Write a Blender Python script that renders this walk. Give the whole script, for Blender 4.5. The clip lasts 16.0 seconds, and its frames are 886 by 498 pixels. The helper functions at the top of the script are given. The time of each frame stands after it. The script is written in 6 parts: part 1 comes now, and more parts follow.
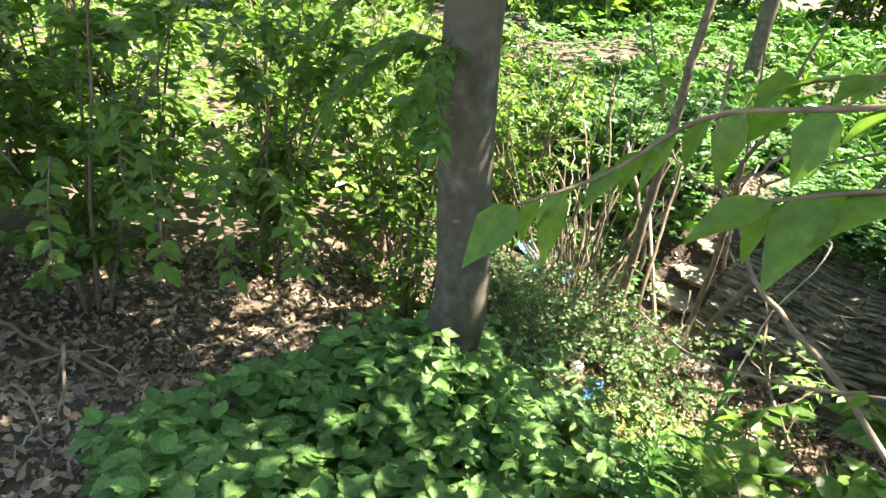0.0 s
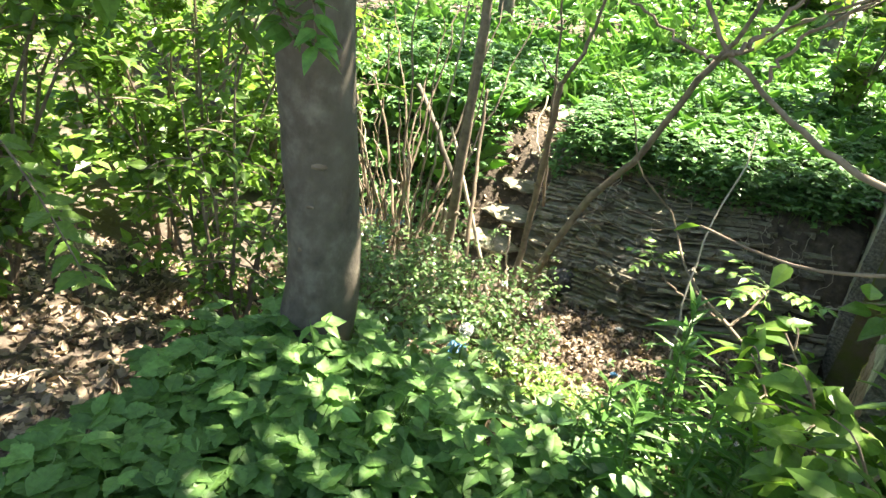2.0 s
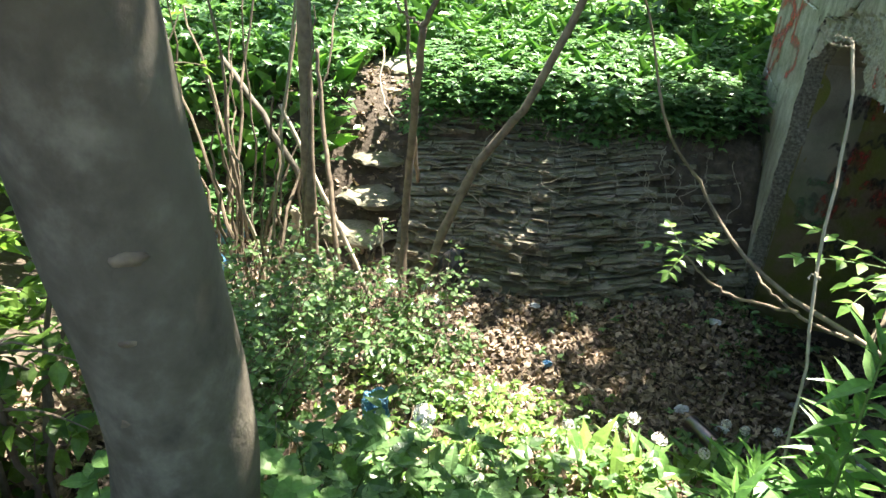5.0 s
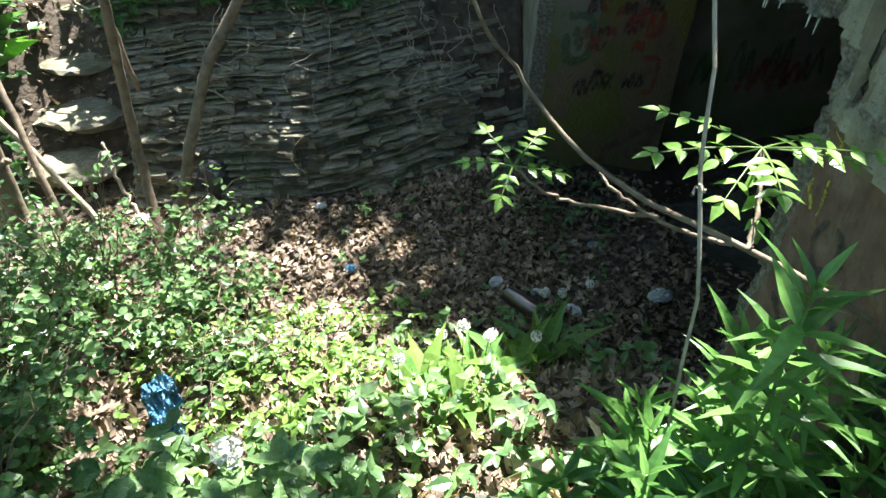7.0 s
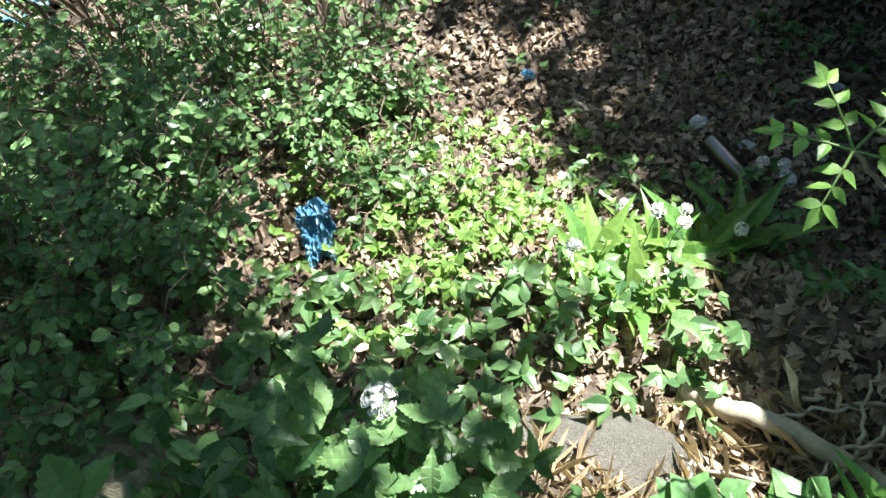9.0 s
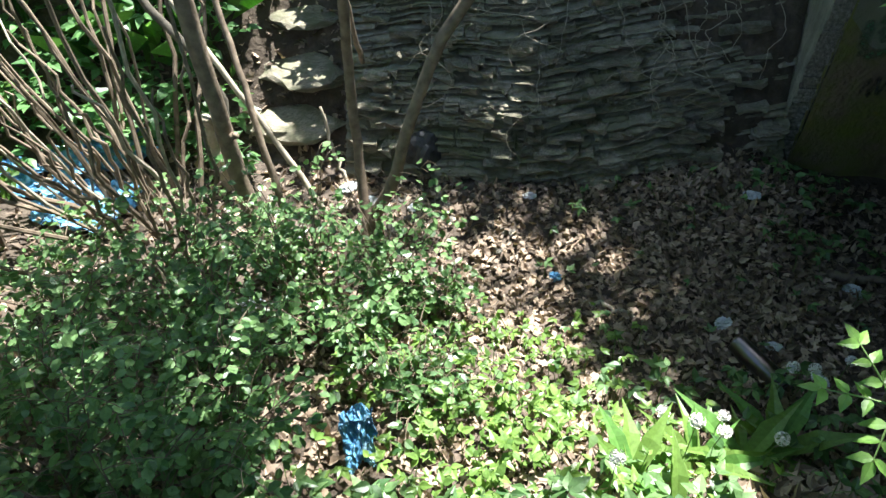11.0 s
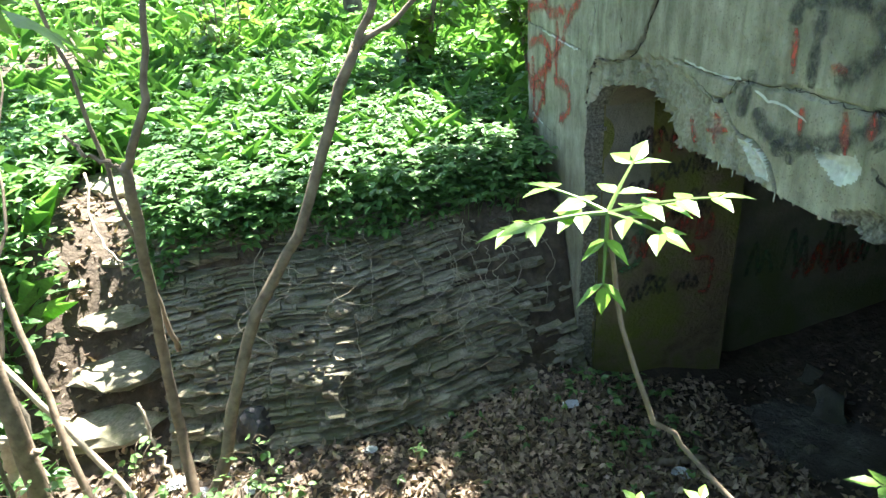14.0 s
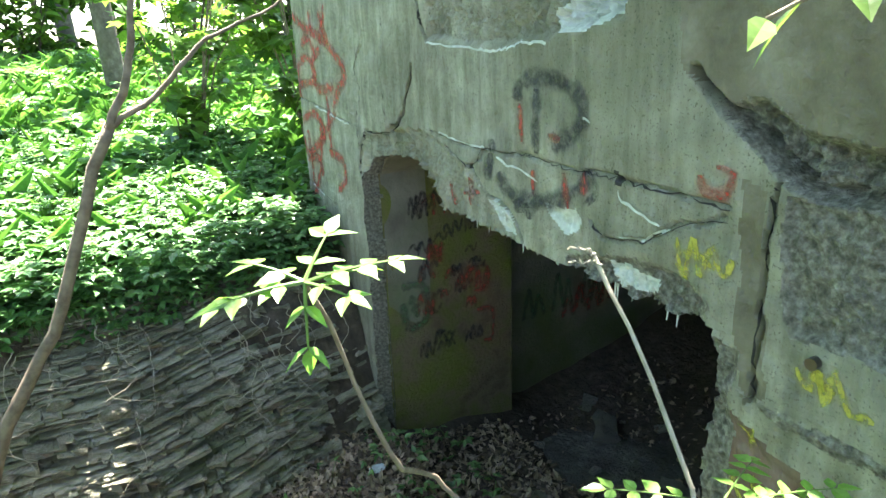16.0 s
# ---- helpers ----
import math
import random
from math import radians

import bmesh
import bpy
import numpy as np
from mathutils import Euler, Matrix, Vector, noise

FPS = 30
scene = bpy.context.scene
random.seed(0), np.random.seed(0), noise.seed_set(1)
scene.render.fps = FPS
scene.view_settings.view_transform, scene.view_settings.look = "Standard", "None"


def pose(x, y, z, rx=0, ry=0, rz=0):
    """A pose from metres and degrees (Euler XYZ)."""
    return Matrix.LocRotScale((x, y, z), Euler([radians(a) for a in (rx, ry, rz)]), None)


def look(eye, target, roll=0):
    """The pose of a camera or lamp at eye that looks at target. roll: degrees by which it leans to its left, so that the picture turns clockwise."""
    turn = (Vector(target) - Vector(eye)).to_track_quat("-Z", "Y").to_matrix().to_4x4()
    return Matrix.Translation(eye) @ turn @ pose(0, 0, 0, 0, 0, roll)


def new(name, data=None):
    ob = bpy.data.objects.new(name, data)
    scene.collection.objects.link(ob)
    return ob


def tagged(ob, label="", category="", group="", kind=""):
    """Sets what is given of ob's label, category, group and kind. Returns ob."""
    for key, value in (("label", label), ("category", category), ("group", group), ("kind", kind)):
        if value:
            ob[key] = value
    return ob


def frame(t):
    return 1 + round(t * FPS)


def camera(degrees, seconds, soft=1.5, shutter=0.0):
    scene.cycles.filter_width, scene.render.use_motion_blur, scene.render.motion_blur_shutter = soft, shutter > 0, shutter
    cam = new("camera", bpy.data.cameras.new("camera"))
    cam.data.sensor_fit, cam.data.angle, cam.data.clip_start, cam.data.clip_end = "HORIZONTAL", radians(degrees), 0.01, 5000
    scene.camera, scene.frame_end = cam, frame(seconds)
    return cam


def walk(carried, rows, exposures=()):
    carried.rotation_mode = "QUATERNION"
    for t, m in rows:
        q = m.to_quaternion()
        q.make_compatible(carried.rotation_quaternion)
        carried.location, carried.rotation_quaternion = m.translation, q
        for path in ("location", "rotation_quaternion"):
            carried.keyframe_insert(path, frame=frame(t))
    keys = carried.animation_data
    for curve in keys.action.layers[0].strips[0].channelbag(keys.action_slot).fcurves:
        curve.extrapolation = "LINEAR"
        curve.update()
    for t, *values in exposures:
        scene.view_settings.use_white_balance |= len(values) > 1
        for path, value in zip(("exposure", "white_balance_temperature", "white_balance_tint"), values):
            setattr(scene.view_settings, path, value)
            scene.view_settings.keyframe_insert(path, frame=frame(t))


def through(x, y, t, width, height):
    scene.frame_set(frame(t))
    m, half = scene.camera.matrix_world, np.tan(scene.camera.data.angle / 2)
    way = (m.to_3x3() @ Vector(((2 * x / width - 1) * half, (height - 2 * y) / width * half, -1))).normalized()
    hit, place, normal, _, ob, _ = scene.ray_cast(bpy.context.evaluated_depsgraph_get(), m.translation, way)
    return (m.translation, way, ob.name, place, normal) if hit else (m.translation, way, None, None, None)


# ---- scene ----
cam = camera(68.8, 16.0)

PATH = [
    (0, (1.817, -1.373, 3.141), (0.413, -0.235, 2.285), 8.5),
    (0.5, (1.604, -1.33, 3.019), (0.221, -0.208, 2.11), 8.2),
    (1, (1.335, -1.303, 2.86), (-0.033, -0.189, 1.917), 6.8),
    (1.5, (1.232, -1.325, 2.762), (0.151, 0.109, 1.882), 7.9),
    (2, (1.069, -1.206, 2.7), (0.227, 0.408, 1.871), 9.0),
    (2.5, (0.926, -1.152, 2.644), (0.221, 0.529, 1.822), 6.8),
    (3, (0.814, -1.108, 2.645), (0.239, 0.63, 1.84), 3.9),
    (3.2, (0.798, -1.078, 2.631), (0.24, 0.684, 1.866), 3.2),
    (5.3, (0.281, -0.259, 2.442), (0.079, 1.486, 1.487), 4.0),
    (5.5, (0.263, -0.22, 2.437), (0.196, 1.484, 1.393), 5.1),
    (6, (0.286, -0.08, 2.395), (0.383, 1.585, 1.292), 3.9),
    (6.5, (0.282, 0.088, 2.406), (0.478, 1.735, 1.288), 1.7),
    (7, (0.295, 0.21, 2.382), (0.642, 1.758, 1.163), 2.5),
    (7.5, (0.285, 0.436, 2.317), (0.745, 1.727, 0.86), 4.4),
    (8, (0.269, 0.618, 2.372), (0.571, 1.698, 0.716), 4.6),
    (8.5, (0.228, 0.732, 2.35), (0.219, 1.709, 0.605), 2.4),
    (10.8, (0.169, 0.817, 2.584), (-0.027, 2.134, 1.092), -2.7),
    (11, (0.119, 0.794, 2.53), (-0.059, 2.195, 1.114), -2.4),
    (11.5, (0.16, 0.784, 2.532), (-0.035, 2.271, 1.209), -3.6),
    (12, (0.166, 0.743, 2.519), (0.011, 2.323, 1.302), -4.1),
    (12.5, (0.179, 0.71, 2.52), (0.081, 2.349, 1.378), -4.6),
    (13, (0.183, 0.692, 2.545), (0.216, 2.414, 1.53), -4.0),
    (13.5, (0.194, 0.682, 2.564), (0.376, 2.458, 1.663), -3.7),
    (14, (0.205, 0.665, 2.579), (0.538, 2.474, 1.794), -3.4),
    (14.5, (0.211, 0.649, 2.592), (0.666, 2.463, 1.884), -3.0),
    (15, (0.229, 0.628, 2.597), (0.866, 2.414, 1.961), -2.4),
    (15.5, (0.248, 0.606, 2.598), (1.031, 2.341, 1.983), -2.2),
    (16, (0.272, 0.586, 2.596), (1.199, 2.246, 1.976), -2.5),
]
walk(cam, [(t, look(eye, target, roll)) for t, eye, target, roll in PATH], [(0, 3.05, 7300, 10), (2, 3.2, 7300, 10), (3, 3.15, 7200, 10), (5.5, 2.97, 6600, 10), (7.5, 2.7, 6050, 10), (8.5, 2.45, 6000, 10), (11, 2.4, 6000, 10), (12.5, 2.65, 6050, 10), (13.5, 3.15, 6300, 10), (14.5, 3.83, 6500, 10), (16, 4.0, 6500, 10)])

# ---- light ----
world = bpy.data.worlds.new("world")
scene.world = world
world.use_nodes = True
wn = world.node_tree
sky = wn.nodes.new("ShaderNodeTexSky")
sky.sky_type = 'NISHITA'
sky.sun_disc = False
SUN_EL, SUN_AZ = radians(63), radians(28)      # azimuth from +y towards +x
sky.sun_elevation = SUN_EL
sky.sun_rotation = SUN_AZ
wn.links.new(sky.outputs[0], wn.nodes["Background"].inputs[0])
wn.nodes["Background"].inputs[1].default_value = 0.062
TO_SUN = Vector((math.sin(SUN_AZ) * math.cos(SUN_EL), math.cos(SUN_AZ) * math.cos(SUN_EL), math.sin(SUN_EL)))
sun_data = bpy.data.lights.new("sun", 'SUN')
sun_data.energy, sun_data.angle, sun_data.color = 5.0, radians(0.55), (1.0, 0.95, 0.86)
sun = new("sun", sun_data)
sun.matrix_world = look(tuple(TO_SUN * 30), (0, 0, 0))

# ---- materials ----
rng = np.random.default_rng(7)


def node_material(name):
    m = bpy.data.materials.new(name)
    m.use_nodes = True
    nt = m.node_tree
    return m, nt, nt.nodes["Principled BSDF"], nt.nodes["Material Output"]


def noise_node(nt, scale, detail=6, coord="Object", rough=0.6, stretch=None):
    c = nt.nodes.new("ShaderNodeTexCoord")
    n = nt.nodes.new("ShaderNodeTexNoise")
    n.inputs["Scale"].default_value, n.inputs["Detail"].default_value, n.inputs["Roughness"].default_value = scale, detail, rough
    if stretch:
        mp = nt.nodes.new("ShaderNodeMapping")
        mp.inputs["Scale"].default_value = stretch
        nt.links.new(c.outputs[coord], mp.inputs[0])
        nt.links.new(mp.outputs[0], n.inputs["Vector"])
    else:
        nt.links.new(c.outputs[coord], n.inputs["Vector"])
    return n


def ramp_node(nt, source, stops):
    r = nt.nodes.new("ShaderNodeValToRGB")
    e = r.color_ramp.elements
    while len(e) < len(stops):
        e.new(0.5)
    for el, (p, c) in zip(e, stops):
        el.position, el.color = p, (*c, 1)
    nt.links.new(source, r.inputs[0])
    return r


def mix_color(nt, a, b, fac, mode='MIX'):
    m = nt.nodes.new("ShaderNodeMix")
    m.data_type, m.blend_type = 'RGBA', mode
    for val, sock in ((fac, m.inputs[0]), (a, m.inputs[6]), (b, m.inputs[7])):
        if isinstance(val, (int, float)):
            sock.default_value = val
        elif isinstance(val, tuple):
            sock.default_value = (*val, 1)
        else:
            nt.links.new(val, sock)
    return m.outputs[2]


def bump_to(nt, bsdf, source, strength, distance):
    b = nt.nodes.new("ShaderNodeBump")
    b.inputs["Strength"].default_value, b.inputs["Distance"].default_value = strength, distance
    nt.links.new(source, b.inputs["Height"])
    nt.links.new(b.outputs[0], bsdf.inputs["Normal"])


def surface(name, stops, scale, bump_scale, bump=0.5, dist=0.01, rough=0.9, stain=None, stain_scale=1.5, metallic=0.0, stretch=None, per_piece=0.0):
    m, nt, bsdf, out = node_material(name)
    fine = noise_node(nt, scale, stretch=stretch)
    col = ramp_node(nt, fine.outputs[0], stops).outputs[0]
    if stain:
        big = noise_node(nt, stain_scale, 4)
        mask = ramp_node(nt, big.outputs[0], [(0.45, (0, 0, 0)), (0.65, (1, 1, 1))]).outputs[0]
        col = mix_color(nt, col, stain, mask)
    if per_piece:
        info = nt.nodes.new("ShaderNodeObjectInfo")
        tint = ramp_node(nt, info.outputs["Random"], [(0, (1 - per_piece,) * 3), (1, (1 + per_piece * 0.6,) * 3)]).outputs[0]
        col = mix_color(nt, col, tint, 1.0, 'MULTIPLY')
    nt.links.new(col, bsdf.inputs["Base Color"])
    bsdf.inputs["Roughness"].default_value, bsdf.inputs["Metallic"].default_value = rough, metallic
    bump_to(nt, bsdf, noise_node(nt, bump_scale, 8, stretch=stretch).outputs[0], bump, dist)
    return m


def leaf_material(name, dark, light, through=0.42, gloss=0.36):
    m, nt, bsdf, out = node_material(name)
    geo = nt.nodes.new("ShaderNodeNewGeometry")
    col = ramp_node(nt, geo.outputs["Random Per Island"], [(0.0, dark), (0.75, light), (1.0, tuple(min(1, c * 1.25) for c in light))]).outputs[0]
    n = noise_node(nt, 60, 3)
    col = mix_color(nt, col, ramp_node(nt, n.outputs[0], [(0.3, (0.75, 0.75, 0.7)), (0.7, (1.15, 1.15, 1.1))]).outputs[0], 1.0, 'MULTIPLY')
    nt.links.new(col, bsdf.inputs["Base Color"])
    bsdf.inputs["Roughness"].default_value = gloss
    bsdf.inputs["Specular IOR Level"].default_value = 0.4
    tr = nt.nodes.new("ShaderNodeBsdfTranslucent")
    nt.links.new(mix_color(nt, col, (1.3, 1.38, 0.85), 1.0, 'MULTIPLY'), tr.inputs[0])
    mx = nt.nodes.new("ShaderNodeMixShader")
    mx.inputs[0].default_value = through
    nt.links.new(bsdf.outputs[0], mx.inputs[1])
    nt.links.new(tr.outputs[0], mx.inputs[2])
    nt.links.new(mx.outputs[0], out.inputs[0])
    return m


def plain(name, color, rough=0.5, metallic=0.0, bump_scale=40, bump=0.2, dist=0.003):
    c = tuple(color)
    return surface(name, [(0.3, tuple(v * 0.8 for v in c)), (0.7, tuple(min(1, v * 1.15) for v in c))], 25, bump_scale, bump, dist, rough, metallic=metallic)


SOIL = surface("soil", [(0.3, (0.035, 0.026, 0.018)), (0.55, (0.085, 0.065, 0.048)), (0.75, (0.16, 0.13, 0.1))], 14, 22, 0.9, 0.03, 0.95, (0.06, 0.045, 0.03), 1.2)
ROCK = surface("shale_rock", [(0.3, (0.12, 0.105, 0.07)), (0.5, (0.28, 0.25, 0.18)), (0.75, (0.42, 0.385, 0.3))], 11, 38, 0.9, 0.012, 0.8, (0.17, 0.17, 0.1), 2.6, stretch=(1, 1, 2), per_piece=0.3)
SLAB = surface("smooth_dark_stone", [(0.3, (0.022, 0.023, 0.024)), (0.7, (0.055, 0.055, 0.055))], 4, 30, 0.2, 0.005, 0.55)
CONCRETE = surface("weathered_concrete", [(0.25, (0.16, 0.155, 0.12)), (0.5, (0.29, 0.28, 0.225)), (0.75, (0.42, 0.405, 0.335))], 7, 60, 0.9, 0.008, 0.9, (0.19, 0.185, 0.135), 1.3)
nt = CONCRETE.node_tree
base_in = nt.nodes["Principled BSDF"].inputs["Base Color"]
before = base_in.links[0].from_socket
pits = ramp_node(nt, noise_node(nt, 130, 3).outputs[0], [(0.3, (0.45, 0.44, 0.4)), (0.42, (1, 1, 1)), (0.7, (1, 1, 1)), (0.78, (1.35, 1.35, 1.3))]).outputs[0]
streak = ramp_node(nt, noise_node(nt, 5, 5, stretch=(1, 3, 0.35)).outputs[0], [(0.35, (0.68, 0.68, 0.62)), (0.6, (1.1, 1.1, 1.08))]).outputs[0]
nt.links.new(mix_color(nt, mix_color(nt, before, pits, 1.0, 'MULTIPLY'), streak, 1.0, 'MULTIPLY'), base_in)
ROUGH_CONCRETE = surface("broken_concrete", [(0.3, (0.09, 0.083, 0.065)), (0.5, (0.23, 0.215, 0.175)), (0.72, (0.44, 0.42, 0.36))], 55, 70, 1.0, 0.03, 0.95)
LIME = surface("lime_bloom", [(0.3, (0.4, 0.42, 0.38)), (0.7, (0.68, 0.7, 0.66))], 30, 50, 0.7, 0.01, 0.9)
MOSSY = surface("mossy_concrete", [(0.25, (0.09, 0.06, 0.035)), (0.45, (0.2, 0.15, 0.09)), (0.65, (0.14, 0.15, 0.035)), (0.85, (0.3, 0.25, 0.17))], 5, 40, 0.9, 0.02, 0.9, (0.15, 0.18, 0.022), 1.7)
# Inner walls: a darker, greener concrete than the front.
INNER = surface("inner_concrete", [(0.3, (0.14, 0.125, 0.1)), (0.7, (0.31, 0.29, 0.23))], 3, 40, 0.8, 0.015, 0.9, (0.13, 0.15, 0.06), 1.3)
BARK = surface("grey_bark", [(0.3, (0.045, 0.037, 0.027)), (0.52, (0.105, 0.09, 0.067)), (0.75, (0.21, 0.19, 0.15))], 10, 34, 0.5, 0.008, 0.85, (0.1, 0.085, 0.062), 2.6, stretch=(1.2, 1.2, 1.0))
TWIG = surface("brown_twig_bark", [(0.3, (0.09, 0.065, 0.042)), (0.7, (0.23, 0.18, 0.125))], 18, 60, 0.6, 0.005, 0.85)
PALE_TWIG = surface("pale_twig_bark", [(0.3, (0.22, 0.185, 0.13)), (0.7, (0.44, 0.39, 0.3))], 18, 60, 0.5, 0.004, 0.85)
GREEN_STEM = plain("green_stem", (0.09, 0.16, 0.03), 0.6)
LITTER = leaf_material("dry_leaf", (0.062, 0.043, 0.031), (0.34, 0.258, 0.195), 0.1, 0.7)
STRAW = leaf_material("bleached_straw", (0.22, 0.16, 0.1), (0.5, 0.4, 0.27), 0.15, 0.7)
ELDER = leaf_material("ground_elder_leaf", (0.055, 0.135, 0.045), (0.135, 0.27, 0.1), 0.4)
BRIGHT = leaf_material("young_leaf", (0.08, 0.155, 0.035), (0.18, 0.29, 0.07), 0.42)
SHRUB = leaf_material("shrub_leaf", (0.05, 0.115, 0.022), (0.14, 0.245, 0.05), 0.5)
SNOW = leaf_material("snowberry_leaf", (0.05, 0.115, 0.042), (0.165, 0.275, 0.11), 0.4)
NEAR_ELDER = leaf_material("near_elder_leaf", (0.06, 0.14, 0.035), (0.14, 0.27, 0.075), 0.4, 0.5)
GOLD = leaf_material("goldenrod_leaf", (0.05, 0.13, 0.03), (0.12, 0.25, 0.06), 0.35)
GRASS = leaf_material("grass_blade", (0.05, 0.14, 0.03), (0.14, 0.28, 0.07), 0.45)
FARLEAF = leaf_material("wood_leaf", (0.045, 0.12, 0.018), (0.14, 0.27, 0.045), 0.5)
CANOPY = leaf_material("crown_leaf", (0.04, 0.11, 0.013), (0.1, 0.21, 0.028), 0.35)
ASH_TONES = [leaf_material("ash_leaf", tuple(c * k for c in (0.12, 0.25, 0.05)), tuple(c * k for c in (0.18, 0.33, 0.075)), 0.4) for k in (0.85, 1.0, 1.12)]
BLUE_BAG = surface("blue_plastic_film", [(0.3, (0.06, 0.17, 0.32)), (0.55, (0.13, 0.33, 0.52)), (0.72, (0.45, 0.6, 0.7))], 14, 30, 0.8, 0.02, 0.3)
RED_PAINT = surface("red_spray_paint", [(0.3, (0.3, 0.04, 0.025)), (0.7, (0.55, 0.09, 0.06))], 20, 60, 0.4, 0.004, 0.7)
BLACK_PAINT = surface("black_spray_paint", [(0.3, (0.02, 0.022, 0.025)), (0.7, (0.08, 0.08, 0.08))], 25, 60, 0.4, 0.004, 0.7)
YELLOW_PAINT = surface("yellow_spray_paint", [(0.3, (0.4, 0.36, 0.04)), (0.7, (0.62, 0.56, 0.1))], 25, 60, 0.4, 0.004, 0.7)
STAINED = surface("brown_stained_concrete", [(0.25, (0.1, 0.09, 0.06)), (0.5, (0.19, 0.17, 0.12)), (0.75, (0.3, 0.28, 0.22))], 7, 60, 0.9, 0.01, 0.9, (0.12, 0.105, 0.065), 2.5)
RUBBLE_DUST = surface("rubble_and_earth", [(0.3, (0.07, 0.062, 0.05)), (0.55, (0.15, 0.137, 0.115)), (0.75, (0.26, 0.24, 0.21))], 16, 30, 1.0, 0.03, 0.95, (0.06, 0.055, 0.042), 2.0)
GREEN_PAINT = surface("green_spray_paint", [(0.3, (0.05, 0.13, 0.05)), (0.7, (0.1, 0.22, 0.09))], 25, 60, 0.4, 0.004, 0.7)
for paint in (RED_PAINT, BLACK_PAINT, YELLOW_PAINT, GREEN_PAINT):
    nt = paint.node_tree
    clear = nt.nodes.new("ShaderNodeBsdfTransparent")
    mixer = nt.nodes.new("ShaderNodeMixShader")
    cover = ramp_node(nt, noise_node(nt, 28, 8, rough=0.75).outputs[0], [(0.36, (0.1, 0.1, 0.1)), (0.58, (0.8, 0.8, 0.8))])
    edge = nt.nodes.new("ShaderNodeAttribute")
    edge.attribute_name = "cover"
    nt.links.new(mix_color(nt, cover.outputs[0], edge.outputs["Color"], 1.0, 'MULTIPLY'), mixer.inputs[0])
    nt.links.new(clear.outputs[0], mixer.inputs[1])
    nt.links.new(nt.nodes["Principled BSDF"].outputs[0], mixer.inputs[2])
    nt.links.new(mixer.outputs[0], nt.nodes["Material Output"].inputs[0])
OLD_PAINT = surface("flaking_brown_paint", [(0.3, (0.1, 0.055, 0.042)), (0.55, (0.17, 0.11, 0.085)), (0.8, (0.27, 0.21, 0.165))], 9, 50, 0.6, 0.006, 0.85, (0.13, 0.11, 0.08), 2.5)
# Dark colour in place of the shade inside cracks and a chip.
DARK_CRACK = plain("crack_shade_dark", (0.035, 0.032, 0.028), 0.95)
WHITE_FLUFF = plain("dandelion_fluff", (0.75, 0.73, 0.68), 0.9)
WHITE_LITTER = plain("white_plastic", (0.5, 0.52, 0.52), 0.5)
METAL = plain("dark_steel_can", (0.16, 0.14, 0.13), 0.28, 0.9)


# ---- mesh tools ----
def mesh_from(name, verts, faces, material, smooth=False):
    me = bpy.data.meshes.new(name)
    me.from_pydata(np.asarray(verts).tolist(), [], faces if isinstance(faces, list) else np.asarray(faces).tolist())
    for m in (material if isinstance(material, (list, tuple)) else [material]):
        me.materials.append(m)
    if smooth:
        me.polygons.foreach_set("use_smooth", [True] * len(me.polygons))
    me.update()
    return me


def part(name, geo, material, parent=None, label="", smooth=False):
    ob = new(name, mesh_from(name, geo[0], geo[1], material, smooth))
    if parent:
        ob.parent = parent
    if label:
        tagged(ob, label)
    return ob


def thing(name, label, category, group="", at=(0, 0, 0), kind=""):
    e = new(name)
    e.location = at
    e.empty_display_size = 0.1
    return tagged(e, label, category, group, kind)


def join_geo(*geos):
    verts, faces, base = [], [], 0
    for v, f in geos:
        v = np.asarray(v, float).reshape(-1, 3)
        verts.append(v)
        faces += [tuple(int(i) + base for i in q) for q in f]
        base += len(v)
    return np.concatenate(verts), faces


def tube(points, radii, sides=8, wobble=0.0, cap=True):
    p = np.asarray(points, float)
    n = len(p)
    r = np.asarray(radii, float) * np.ones(n)
    d = np.gradient(p, axis=0)
    d /= np.linalg.norm(d, axis=1)[:, None] + 1e-9
    ref = np.array([1.0, 0.1, 0.05]) if abs(d[:, 0]).mean() < 0.8 else np.array([0.0, 1.0, 0.1])
    a = np.cross(d, ref)
    a /= np.linalg.norm(a, axis=1)[:, None]
    b = np.cross(d, a)
    th = np.arange(sides) / sides * 2 * np.pi
    k = 1 + wobble * rng.normal(size=(n, sides))
    v = p[:, None] + r[:, None, None] * k[..., None] * (np.cos(th)[None, :, None] * a[:, None] + np.sin(th)[None, :, None] * b[:, None])
    v = v.reshape(-1, 3)
    f = [(i * sides + j, i * sides + (j + 1) % sides, (i + 1) * sides + (j + 1) % sides, (i + 1) * sides + j) for i in range(n - 1) for j in range(sides)]
    if cap:
        f += [tuple(range(sides))[::-1], tuple((n - 1) * sides + j for j in range(sides))]
    return v, f


def smooth_line(points, n):
    p = np.asarray(points, float)
    t = np.linspace(0, len(p) - 1, n)
    out = []
    for s in t:
        i = min(int(s), len(p) - 2)
        u = s - i
        p0, p1, p2, p3 = p[max(i - 1, 0)], p[i], p[i + 1], p[min(i + 2, len(p) - 1)]
        out.append(0.5 * (2 * p1 + (p2 - p0) * u + (2 * p0 - 5 * p1 + 4 * p2 - p3) * u ** 2 + (3 * p1 - p0 - 3 * p2 + p3) * u ** 3))
    return np.array(out)


def branch_tube(points, r0, r1, n=14, sides=8, wobble=0.05, jitter=0.006):
    p = smooth_line(points, n)
    p[1:-1] += rng.normal(size=(n - 2, 3)) * jitter
    return tube(p, np.linspace(r0, r1, n), sides, wobble)


